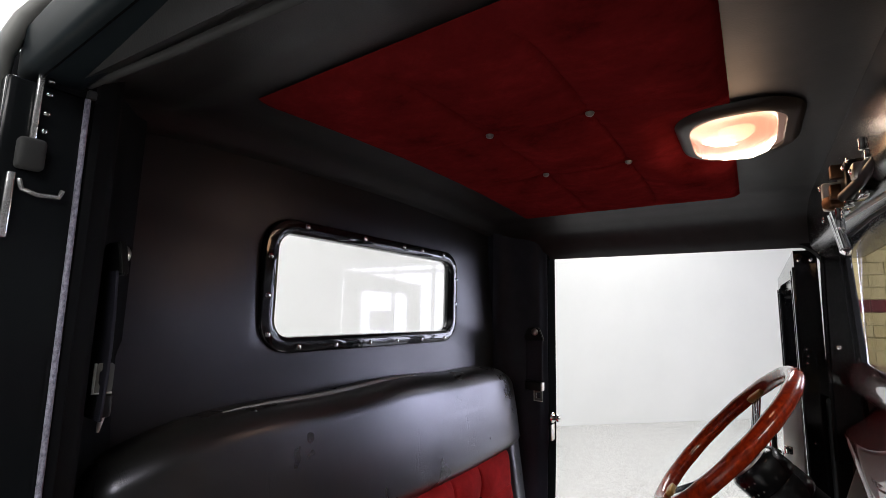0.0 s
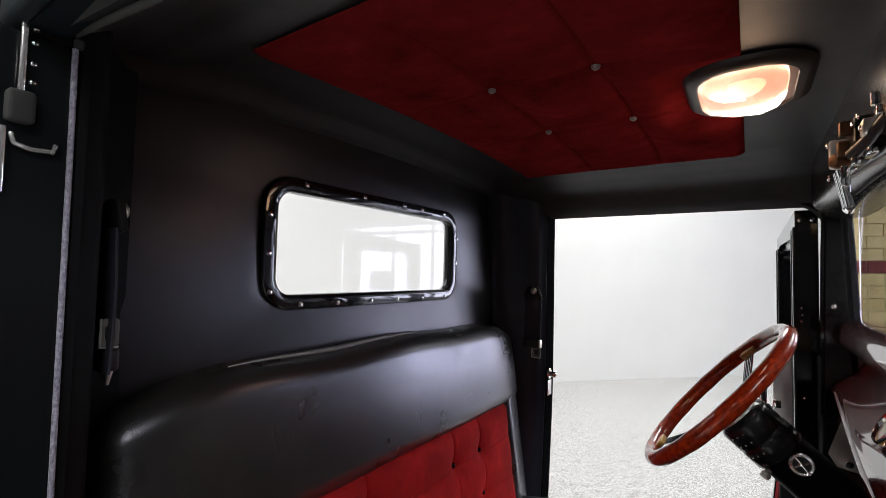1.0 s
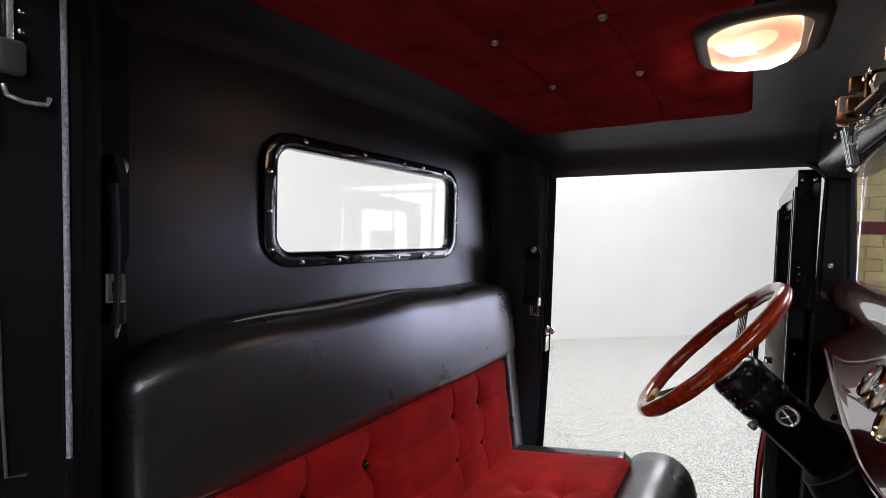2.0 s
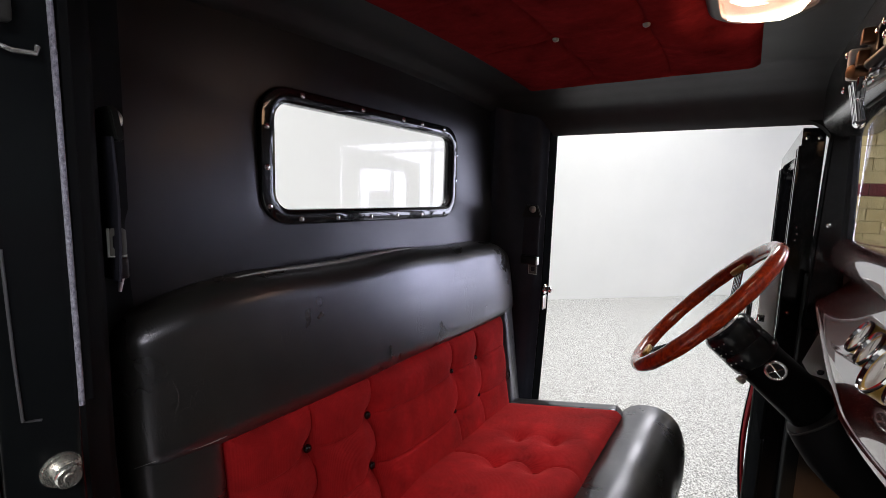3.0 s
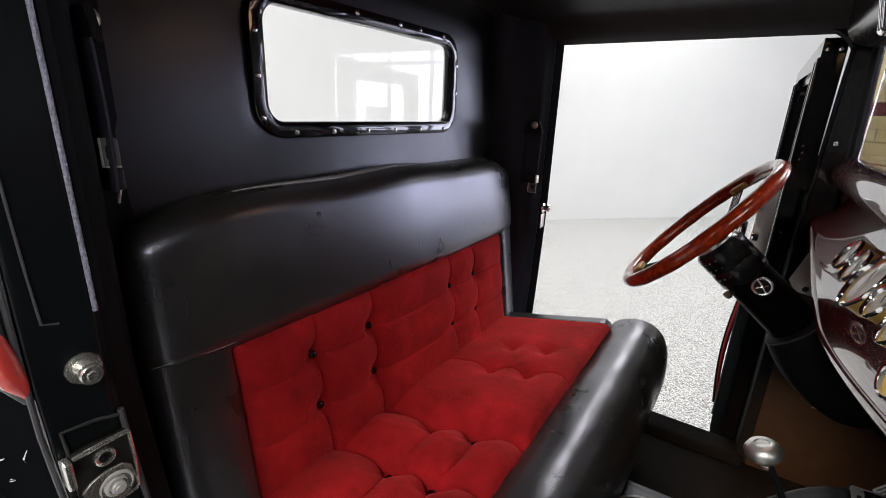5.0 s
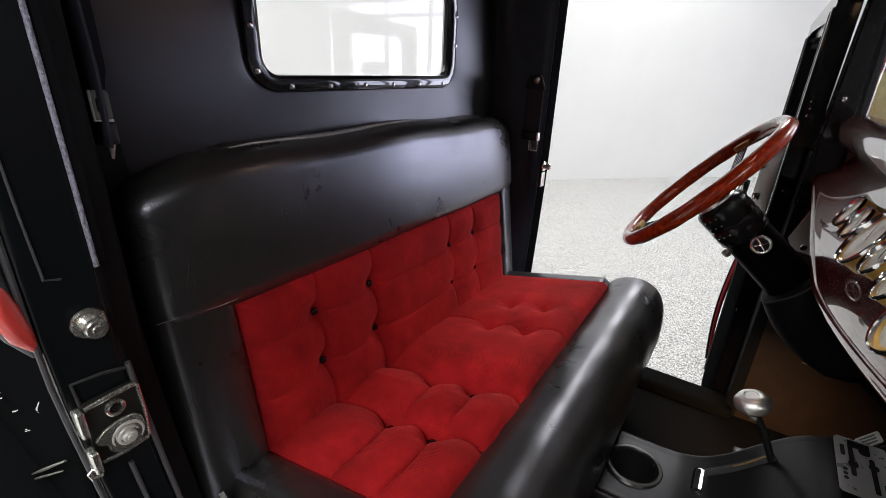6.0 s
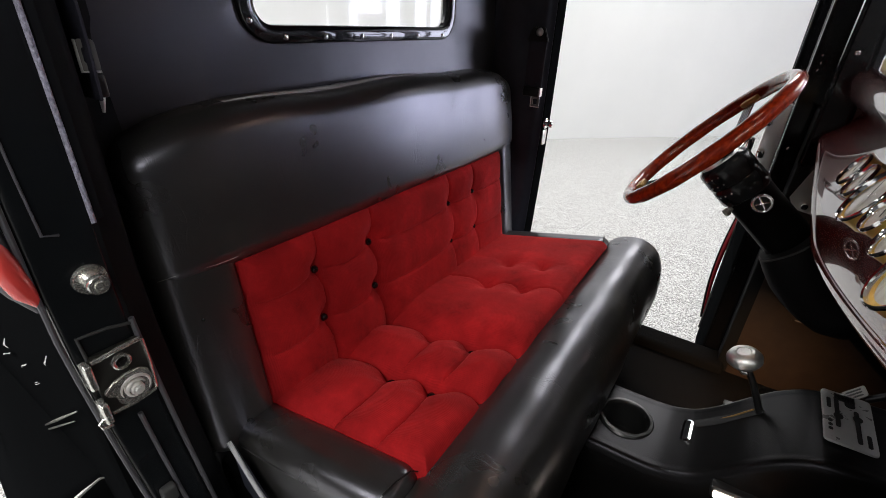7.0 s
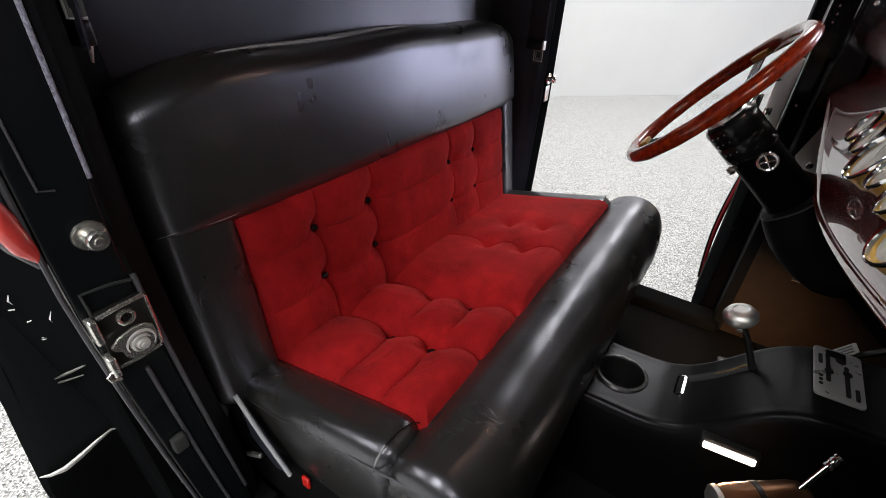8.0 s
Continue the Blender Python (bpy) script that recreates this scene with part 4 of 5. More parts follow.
def steering():
    ob = thing("steering_wheel", "varnished mahogany steering wheel with chrome wire spokes", "steering wheel", at=WHEEL)
    m = axis_pose((0, 0, 0), AXIS)
    R = 0.160
    ring = [m @ Vector((R * math.cos(a), R * math.sin(a), 0)) for a in (2 * math.pi * k / 96 for k in range(96))]
    grips = [0.0132 + 0.0006 * max(0.0, math.sin(14 * 2 * math.pi * k / 96)) for k in range(96)]
    part("rim", tube(ring, grips, 16, closed=True), WOOD, ob, "glossy red-brown mahogany rim")
    part("hub", lathe([(0, -0.036), (0.030, -0.036), (0.034, -0.039), (0.035, -0.045), (0.032, -0.052), (0.026, -0.056)], m), ALUMINIUM, ob, "brushed aluminium hub")
    part("horn_button", lathe([(0, -0.026), (0.014, -0.028), (0.021, -0.032), (0.022, -0.037)], m), PLASTIC, ob)
    first = m.inverted() @ Vector((0.045, 0.11, 0.064))
    for turn in (0, 120, 240):
        a = math.atan2(first.y, first.x) + radians(turn)
        d = Vector((math.cos(a), math.sin(a), 0))
        for k in (-2, -1, 0, 1, 2):
            s = Vector((-d.y, d.x, 0)) * 0.0052 * k
            part("spoke", tube([m @ (d * 0.028 + s * 0.9 + Vector((0, 0, -0.044))), m @ (d * (R - 0.014) + s + Vector((0, 0, -0.003)))], 0.0015, 8), CHROME, ob)
        part("spoke_clip", rounded_box((R - 0.026, -0.018, -0.007), (R - 0.008, 0.018, 0.003), 0.003, 2), BRASS, ob, "gold toned spoke clip").matrix_local = m @ Matrix.Rotation(a, 4, "Z")

    col = thing("steering_column", "black steering column with chrome collar, lever and knob", "steering column", at=WHEEL)
    d = axis_pose((0, 0, 0), -AXIS)
    part("collar", lathe([(0.036, 0.045), (0.043, 0.05), (0.045, 0.055), (0.045, 0.085), (0.043, 0.088), (0.045, 0.091), (0.045, 0.12), (0.042, 0.124)], d, 48), JAMB_PAINT, col)
    part("tube", lathe([(0.030, 0.03), (0.030, 0.118), (0.041, 0.12), (0.042, 0.25), (0.036, 0.26), (0.028, 0.27), (0.028, 0.62)], d, 28), COLUMN_PAINT, col)
    part("key_switch", lathe([(0.0120, 0.006), (0.0124, 0.010), (0.0150, 0.0105), (0.0165, 0.009), (0.0172, 0.006), (0.0172, -0.02)], axis_pose(d @ Vector((0, 0, 0.163)) + Vector((-0.005, -0.040, 0.022)), (0.05, -1, 0.20)), 24), KEY_CHROME, col, "round chrome key switch")
    key = axis_pose(d @ Vector((0, 0, 0.163)) + Vector((-0.005, -0.040, 0.022)), (0.05, -1, 0.20))
    part("key_barrel", lathe([(0, 0.0065), (0.0132, 0.0065), (0.0132, 0.0)], key, 20), PLASTIC, col)
    for turn in (38, 118):
        part("key_wing", rounded_box((-0.0018, -0.0165 if turn < 90 else -0.011, 0.006), (0.0018, 0.0165 if turn < 90 else 0.011, 0.012), 0.0016, 2), CHROME, col, "bright wing of the key switch").matrix_local = key @ pose(0, 0, 0, 0, 0, turn)
    lever = d @ Vector((0, 0, 0.06))
    part("signal_lever", tube([lever + Vector((0.01, 0.03, 0.03)), lever + Vector((0.03, 0.10, 0.06)), lever + Vector((0.04, 0.15, 0.075))], [0.004, 0.004, 0.005]), CHROME, col)
    part("lever_knob", lathe([(0, 0.012), (0.007, 0.010), (0.009, 0.0), (0.007, -0.009), (0, -0.011)], axis_pose(lever + Vector((0.042, 0.155, 0.077)), (0, 1, 0.3)), 16), PLASTIC, col)
    part("lower_knob", lathe([(0, 0.018), (0.007, 0.017), (0.008, 0.010), (0.004, 0.006), (0.004, 0.0)], axis_pose(d @ Vector((0, 0, 0.125)) + Vector((-0.016, -0.024, -0.026)), (-0.5, -0.5, -0.6)), 14), STEEL, col)
    part("boot", lathe([(0.040, 0.238), (0.053, 0.242), (0.058, 0.250), (0.066, 0.272), (0.073, 0.300), (0.076, 0.335), (0.074, 0.375), (0.066, 0.410), (0.048, 0.436), (0.028, 0.446)], d, 32), MATTE_BLACK, col, "black leather column boot")
    part("boot_lip", tube([d @ Vector((0.0555 * math.cos(a), 0.0555 * math.sin(a), 0.2445 + 0.002 * math.sin(3 * a))) for a in (2 * math.pi * k / 40 for k in range(40))], 0.0018, 8, closed=True), DIM_RUBBER, col, "worn grey lip of the boot")
    for i in range(9):
        a = radians(200 + 16 * i)
        for hgt in (0.062, 0.078, 0.10):
            screw(col, d @ Vector((0.0440 * math.cos(a), 0.0440 * math.sin(a), hgt)), d.to_3x3() @ Vector((math.cos(a), math.sin(a), 0)), 0.0016, STEEL, "rivet")


steering()


# ---------------------------------------------------------------- dashboard
def dashboard():
    ob = thing("dashboard", "glossy maroon painted dashboard with chrome gauges", "dashboard", at=(0.651, 0, 1.28))
    prof = [(0.86, 1.362), (0.74, 1.370), (0.716, 1.366), (0.700, 1.350), (0.686, 1.322), (0.664, 1.280), (0.644, 1.242), (0.635, 1.222), (0.630, 1.206), (0.630, 1.197), (0.637, 1.190), (0.66, 1.186), (0.70, 1.182), (0.86, 1.20)]

    def sag(y):
        return -0.022 + (0.32 if y > 0.14 else 0.245) * abs(y - 0.14) ** 1.4

    def face_x(z):
        return 0.642 + (z - 1.238) * (0.686 - 0.642) / (1.322 - 1.238)

    bm = bmesh.new()
    rows = []
    n = 44
    for i in range(n + 1):
        y = -0.545 + 1.09 * i / n
        rows.append([bm.verts.new((x - 0.66, y, z - 1.28 + (sag(y) - 0.020) * min(max((1.27 - z) / 0.07, 0), 1))) for x, z in prof])
    for a, b in zip(rows, rows[1:]):
        for k in range(len(prof)):
            bm.faces.new((a[k], a[(k + 1) % len(prof)], b[(k + 1) % len(prof)], b[k]))
    bm.faces.new(rows[0])
    bm.faces.new(rows[-1])
    part("panel", bm, MAROON_PAINT, ob)
    part("top_roll", rounded_box((-0.024, -0.545, 0.040), (0.100, 0.545, 0.107), 0.030, 7, 4), MAROON_PAINT, ob, "rolled maroon top edge of the dashboard")
    part("lower_bead", tube([(-0.027, y, -0.106 + sag(y)) for y in (-0.54 + 1.08 * k / 60 for k in range(61))], 0.0075, 10), MAROON_PAINT, ob, "rounded maroon bead along the lower edge")

    def gauge(y, z, r):
        m = axis_pose((face_x(z) - 0.66 - 0.002, y, z - 1.28), (-0.885, 0, 0.465))
        bez = part("gauge", lathe([(r * 0.91, 0.012), (r * 0.935, 0.0165), (r * 0.965, 0.0175), (r, 0.0155), (r, 0.0130)], m, 40), CHROME, ob, "round gauge with a chrome bezel")
        part("pod", lathe([(r * 0.99, 0.0135), (r * 0.955, 0.008), (r * 0.955, -0.002), (r * 0.97, -0.006), (r * 0.97, -0.016)], m, 40), GOLD, bez, "gold coloured gauge body")
        part("dial", lathe([(0, 0.009), (r * 0.91, 0.009), (r * 0.91, 0.0)], m, 28), DIAL, bez, "silvery white dial")
        part("inner_ring", lathe([(r * 0.80, 0.0092), (r * 0.84, 0.0108), (r * 0.91, 0.0120)], m, 36), GOLD, bez, "gold ring round the dial")
        glass = part("cover_glass", lathe([(0, 0.0155), (r * 0.5, 0.0148), (r * 0.91, 0.0125)], m, 28), GLASS, bez, "", True)
        glass.visible_shadow = False
        part("needle", rounded_box((-0.0008, -r * 0.1, 0.0100), (0.0008, r * 0.65, 0.0110), 0.0003, 1), PLASTIC, bez).matrix_local = m @ pose(0, 0, 0, 0, 0, 40)

    for gy, gz, gr in ((0.168, 1.261, 0.0265), (0.103, 1.261, 0.0265), (0.027, 1.262, 0.041), (-0.050, 1.262, 0.024), (-0.125, 1.262, 0.024), (-0.210, 1.262, 0.041)):
        gauge(gy, gz, gr)
    for y, z in ((0.50, 1.31), (0.50, 1.245), (0.36, 1.31)):
        screw(ob, (face_x(z) - 0.661, y, z - 1.28), (-0.885, 0, 0.465), 0.005)


dashboard()


# ---------------------------------------------------------------- console
def console():
    ob = thing("centre_console", "black moulded centre console with cup holder", "console", at=(0.6, 0, FLOOR_Z))
    prof = [(0.34, 0.792), (0.40, 0.797), (0.50, 0.800), (0.54, 0.808), (0.575, 0.832), (0.61, 0.875), (0.64, 0.912), (0.67, 0.937), (0.70, 0.948), (0.76, 0.952), (1.02, 0.965)]

    def top(x):
        for (a, za), (b, zb) in zip(prof, prof[1:]):
            if x <= b:
                k = (x - a) / (b - a)
                return za + (zb - za) * k
        return prof[-1][1]

    def top_smooth(x):
        return sum(top(min(max(x + 0.005 * k, 0.34), 1.02)) for k in range(-5, 6)) / 11

    half = 0.088
    cross = [(-half - 0.012, None), (-half - 0.004, -0.045), (-half, -0.014), (-half + 0.0025, -0.004), (-half + 0.007, 0.0002), (-half + 0.012, 0.0014), (-half + 0.018, 0.0)] + [(-half + 0.018 + (2 * half - 0.036) * k / 28, 0.0) for k in range(1, 28)] + [(half - 0.018, 0.0), (half - 0.012, 0.0014), (half - 0.007, 0.0002), (half - 0.0025, -0.004), (half, -0.014), (half + 0.004, -0.045), (half + 0.012, None)]
    bm = bmesh.new()
    n, rows = 130, []
    for i in range(n + 1):
        x = 0.34 + 0.68 * i / n
        rows.append([bm.verts.new((x - 0.6, y, (0.0 if dz is None else top_smooth(x) + dz - FLOOR_Z))) for y, dz in cross])
    for a, b in zip(rows, rows[1:]):
        for k in range(len(cross) - 1):
            bm.faces.new((a[k], a[k + 1], b[k + 1], b[k]))
    bm.faces.new(rows[0])
    hole = Vector((0.452 - 0.6, 0.004))
    bmesh.ops.delete(bm, geom=[f for f in bm.faces if f.calc_center_median().z > 0.15 and (f.calc_center_median().xy - hole).length < 0.0395], context="FACES")
    part("body", bm, CONSOLE, ob)
    z = top_smooth(0.452) - FLOOR_Z
    part("cup_holder", lathe([(0.0, -0.055), (0.034, -0.055), (0.036, -0.05), (0.0375, -0.004), (0.0385, 0.0025), (0.041, 0.005), (0.046, 0.0045), (0.049, 0.001), (0.0485, -0.003)], pose(hole.x, hole.y, z), 36), PLASTIC, ob, "round black cup holder insert")
    m = pose(0.549 - 0.6, 0.017, top_smooth(0.549) - FLOOR_Z + 0.001, 0, -27, 0)
    outer, inner = round_rect(0.016, 0.056, 0.0075), round_rect(0.009, 0.048, 0.004)
    loops = [[m @ Vector((x, y, h)) for x, y in pts] for pts, h in ((outer, -0.003), (outer, 0.003), (inner, 0.004), (inner, -0.003))]
    part("slot_trim", ring_stack(loops), CHROME, ob, "slim chrome slot trim")
    part("slot_insert", prism(inner, 0.001, m @ pose(0, 0, 0.0024)), MATTE_BLACK, ob)
    # billet plate with slots
    m = pose(0.722 - 0.6, 0.020, top_smooth(0.722) - FLOOR_Z + 0.002, 0, -3, -1.5)
    part("switch_plate", prism(round_rect(0.058, 0.118, 0.006), 0.004, m, 0.0008), PLATE, ob, "brushed aluminium plate with milled slots")
    for x, y, w, h in ((-0.021, 0.026, 0.005, 0.024), (-0.012, 0.010, 0.0055, 0.070), (-0.011, 0.000, 0.011, 0.012), (0.010, -0.012, 0.0055, 0.070), (0.011, 0.006, 0.011, 0.012), (0.0205, -0.036, 0.005, 0.026), (-0.021, -0.016, 0.005, 0.006), (-0.021, -0.025, 0.005, 0.006), (-0.021, -0.034, 0.005, 0.006), (-0.002, 0.046, 0.024, 0.006), (0.004, 0.034, 0.012, 0.014)):
        part("slot", prism(round_rect(w, h, w * 0.45, 4), 0.0006, m @ pose(x, y, 0.0041)), BLACK_RUBBER, ob)
    return top_smooth


console_top = console()


def gear_lever():
    z0 = console_top(0.634)
    ob = thing("gear_lever", "short black gear lever with a brushed aluminium knob", "gear lever", at=(0.634, 0.034, z0))
    tip = Vector((-0.050, 0.0, 0.986 - z0))
    part("shaft", tube([(0.004, 0, -0.02), tip * 0.5, tip], [0.006, 0.005, 0.0045], 12), PLASTIC, ob)
    part("knob", lathe([(0, 0.0135), (0.009, 0.0135), (0.010, 0.0145), (0.012, 0.0145), (0.019, 0.0115), (0.0245, 0.004), (0.0245, -0.004), (0.019, -0.011), (0.009, -0.016), (0.006, -0.022), (0.0075, -0.023), (0.0075, -0.027), (0, -0.028)], axis_pose(tip, (-0.35, -0.1, 1)), 36), ALUMINIUM, ob, "mushroom shaped brushed aluminium knob")
    part("slot", tube([(-0.075, 0.0, console_top(0.559) - z0 + 0.003), (-0.04, 0, console_top(0.594) - z0 + 0.003), (0.0, 0, 0.003)], 0.007, 8, flat=0.5), BLACK_RUBBER, ob, "black shifter slot")
    part("gate", tube([(-0.060, 0.001, console_top(0.574) - z0 + 0.0062), (-0.03, 0.001, console_top(0.604) - z0 + 0.0062), (-0.004, 0.001, 0.0055)], [0.0012, 0.0035, 0.0030], 8, flat=0.5), BRASS, ob, "tan lit edge of the shifter gate")


gear_lever()


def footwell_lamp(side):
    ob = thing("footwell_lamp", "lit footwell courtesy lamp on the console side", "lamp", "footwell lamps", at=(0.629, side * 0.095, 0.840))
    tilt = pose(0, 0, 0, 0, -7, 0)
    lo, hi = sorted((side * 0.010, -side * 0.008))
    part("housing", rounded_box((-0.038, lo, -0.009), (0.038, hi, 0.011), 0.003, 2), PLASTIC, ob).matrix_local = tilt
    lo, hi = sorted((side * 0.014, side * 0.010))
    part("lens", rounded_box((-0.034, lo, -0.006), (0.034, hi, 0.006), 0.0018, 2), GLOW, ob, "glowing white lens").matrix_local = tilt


footwell_lamp(-1)
# unseen twin on the driver's side, added for the kick panel's glow
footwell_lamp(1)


def floor_bottle():
    ob = thing("bottle", "copper-toned metal cylinder with chrome rod beside the console", "bottle", at=(0.648, -0.190, FLOOR_Z))
    m = axis_pose((0.0150, 0.0, 0.2640), (0.838, 0.50, 0.224))
    part("body", lathe([(0, -0.048), (0.018, -0.048), (0.025, -0.043), (0.027, -0.034), (0.027, 0.040), (0.025, 0.052), (0.018, 0.060), (0.0, 0.062)], m, 32), COPPER, ob)
    part("end_cap", lathe([(0, -0.058), (0.020, -0.057), (0.026, -0.052), (0.027, -0.046), (0.024, -0.044)], m, 32), ALUMINIUM, ob, "pale round end cap")
    screw(ob, m @ Vector((0, 0.006, -0.058)), (-0.838, -0.50, -0.224), 0.006, PLASTIC)
    tip, root = Vector((0.068, 0.052, 0.343)), Vector((0.046, 0.023, 0.294))
    part("rod", tube([root, tip], 0.0036, 10), CHROME, ob)
    part("knurled_end", lathe([(0, 0.006), (0.0045, 0.005), (0.0055, 0.002), (0.0042, 0.0), (0.0058, -0.003), (0.0058, -0.007), (0.0042, -0.009), (0.006, -0.012), (0.006, -0.015), (0.0025, -0.017)], axis_pose(tip, tip - root), 18), CHROME, ob, "turned chrome rod end")
    part("strap", lathe([(0.0272, -0.004), (0.0282, -0.003), (0.0282, 0.003), (0.0272, 0.004)], m, 28), PLASTIC, ob)
    part("post", tube([(0.015, 0.0, 0.0), (0.015, 0.0, 0.240)], 0.008, 12), PLASTIC, ob)
    part("foot", lathe([(0, 0.006), (0.026, 0.005), (0.030, 0.0)], pose(0.015, 0.0, 0), 20), PLASTIC, ob)


floor_bottle()


def pedal():
    ob = thing("brake_pedal", "brushed aluminium slotted brake pedal on a black arm", "pedal", at=(0.815, 0.30, 0.824))
    m = pose(-0.010, 0, 0, 0, -52, 8) @ Matrix.Scale(0.62, 4)
    part("pad", prism(round_rect(0.066, 0.050, 0.006), 0.004, m, 0.0008), PEWTER, ob)
    for y in (-0.013, 0.0, 0.013):
        part("slot", prism(round_rect(0.044, 0.006, 0.0028, 4), 0.0006, m @ pose(0, y, 0.0041)), BLACK_RUBBER, ob)
    part("arm", tube([(0.006, 0, -0.004), (0.07, 0, 0.06), (0.14, 0, 0.18), (0.225, 0, 0.24)], 0.007, 10), PLASTIC, ob)


pedal()


# ---------------------------------------------------------------- seat belts
def seat_belt(side, at, drop, pad, hole, tip, turn, label, bright=True):
    """A retracted belt: webbing down to a housing whose tongue hangs out."""
    ob = thing("seat_belt", label, "seat belt", "seat belts", at=at)
    part("webbing", rounded_box((-0.024, -0.0015, -0.012), (0.024, 0.0015, drop), 0.001, 1, 6, lambda v: Vector((v.x, v.y - side * 0.0015 * math.sin(v.z * 28), v.z))), BELT_WEB, ob)
    part("anchor_cover", prism([(-0.030, 0.0), (0.030, 0.0), (0.016, 0.034), (-0.016, 0.034)], 0.008, pose(0, 0.0, drop - 0.004, 90, 0, 0 if side > 0 else 180), 0.002), PLASTIC, ob)
    part("anchor_bolt", lathe([(0, 0.007), (0.006, 0.0065), (0.009, 0.004), (0.010, 0.0)], axis_pose((0.004, -side * 0.008, drop + 0.018), (0, -side, 0)), 18), STEEL, ob)
    hw, hh = pad
    part("tongue_housing", rounded_box((-hw, -side * 0.005 - 0.007, -hh), (hw, -side * 0.005 + 0.007, hh), 0.003, 2), PLASTIC, ob)
    if bright:
        part("housing_edge", rounded_box((hw - 0.002, -side * 0.005 - 0.008, -hh * 0.9), (hw + 0.003, -side * 0.005 + 0.008, hh * 0.9), 0.0015, 2), STEEL, ob, "bright end of the housing")
    m = pose(tip[0], -side * tip[1], tip[2], 90, 0, turn)
    outer = round_rect(hole[0], hole[1], 0.004)
    inner = round_rect(hole[0] * 0.5, hole[1] * 0.5, 0.002)
    loops = [[m @ Vector((x, y, h)) for x, y in pts] for pts, h in ((outer, -0.0012), (outer, 0.0012), (inner, 0.0012), (inner, -0.0012), (outer, -0.0012))]
    part("tongue", ring_stack(loops), PEWTER, ob, "chrome belt tongue")
    w2, h2 = hole[0] / 2, hole[1] / 2
    part("tongue_rim", tube([m @ Vector(p) for p in ((-w2, h2, 0.001), (-w2, -h2, 0.001), (w2, -h2, 0.001))], 0.0014, 8), PALE_METAL, ob, "bright rolled rim of the tongue")
    return ob


seat_belt(1, (-0.022, 0.506, 1.271), 0.126, (0.024, 0.012), (0.024, 0.028), (0.013, 0.006, -0.024), 0, "black seat belt with chrome tongue on the driver's pillar")
near_belt = seat_belt(-1, (-0.052, -0.502, 1.368), 0.13, (0.014, 0.011), (0.015, 0.028), (0.014, 0.002, 0.027), 70, "black seat belt with chrome tongue on the passenger's pillar", False)
part("buckle_edge", tube([(-0.004, 0.010, 0.000), (-0.006, 0.011, -0.014), (-0.008, 0.010, -0.028)], [0.0016, 0.0030, 0.0014], 10), PALE_METAL, near_belt, "bright buckle edge")


# ---------------------------------------------------------------- passenger door jamb
def weatherstrip():
    ob = thing("weatherstrip", "grey rubber weatherstrip round the passenger door opening", "seal", at=(0, -0.55, 1.25))
    part("upright", tube([(0.004, -0.0, 0.006), (0.004, -0.001, 0.15), (0.004, -0.002, 0.30), (0.004, -0.003, 0.395)], 0.0023, 10), STRIP_RUBBER, ob)
    part("flange", rounded_box((-0.004, 0.0025, 0.008), (0.0022, 0.010, 0.395), 0.001, 2), MATTE_BLACK, ob, "dark flat flange of the seal")
    part("end_cap", rounded_box((0.000, -0.004, 0.396), (0.007, 0.003, 0.404), 0.002, 2), DIM_RUBBER, ob)
    part("inner_seal", tube([(0.003, 0.003 + tuck(z), z - 1.25) for z in (1.145, 1.10, 1.05, 1.0, 0.95, 0.9, 0.85, 0.8, 0.75, 0.70)], 0.0030, 8), RUBBER, ob)
    part("lower_seal", tube([(0.003, -0.026 + tuck(z), z - 1.25) for z in (1.025, 1.0, 0.95, 0.9, 0.85, 0.8, 0.75, 0.70, 0.65)], 0.0026, 8), RUBBER, ob)
    part("recess_trim", tube([(0.003, -0.044, 0.150), (0.003, -0.042, 0.060), (0.003, -0.040, 0.006), (0.003, -0.028, 0.003)], 0.0012, 8), RUBBER, ob, "thin grey edge of the jamb recess")
    part("header_strip", tube([(0.0, -0.002, 0.410), (0.15, -0.001, 0.394), (0.29, -0.001, 0.380), (0.60, -0.001, 0.37)], 0.0034, 10), DIM_RUBBER, ob)


weatherstrip()


jamb = part("door_jamb", rounded_box((-0.195, -0.606, 0.60), (0.0012, -0.5495, 1.648), 0.004, 2, 14, lambda v: Vector((v.x, v.y + tuck(v.z), v.z))), JAMB_PAINT)
tagged(jamb, "glossy black painted passenger door jamb", "door jamb", kind="structure")


jamb = part("door_jamb", rounded_box((-0.19, 0.5478, 0.60), (0.0022, 0.6065, 1.648), 0.004, 2, 14, lambda v: Vector((v.x, v.y - tuck(v.z), v.z))), BODY_PAINT)
tagged(jamb, "black painted driver's door jamb", "door jamb", kind="structure")


def striker(side):
    ob = thing("door_striker", "round zinc plated door striker on the pillar", "striker", "door strikers", at=(0.002, side * 0.568, 1.203 if side < 0 else 1.180))
    part("pin", lathe([(0.0, 0.024), (0.004, 0.0235), (0.0045, 0.022), (0.0085, 0.022), (0.0098, 0.020), (0.0098, 0.016), (0.0078, 0.014), (0.0078, 0.006), (0.0140, 0.005), (0.0150, 0.003), (0.0150, 0.0)], axis_pose((0, 0, 0), (1, 0, 0)), 28), ZINC if side < 0 else CHROME, ob)
    if side > 0:
        part("backing_plate", rounded_box((0.0005, -0.012, -0.060), (0.0035, 0.014, -0.018), 0.001, 1), STEEL, ob, "small steel backing plate")


striker(1)
striker(-1)


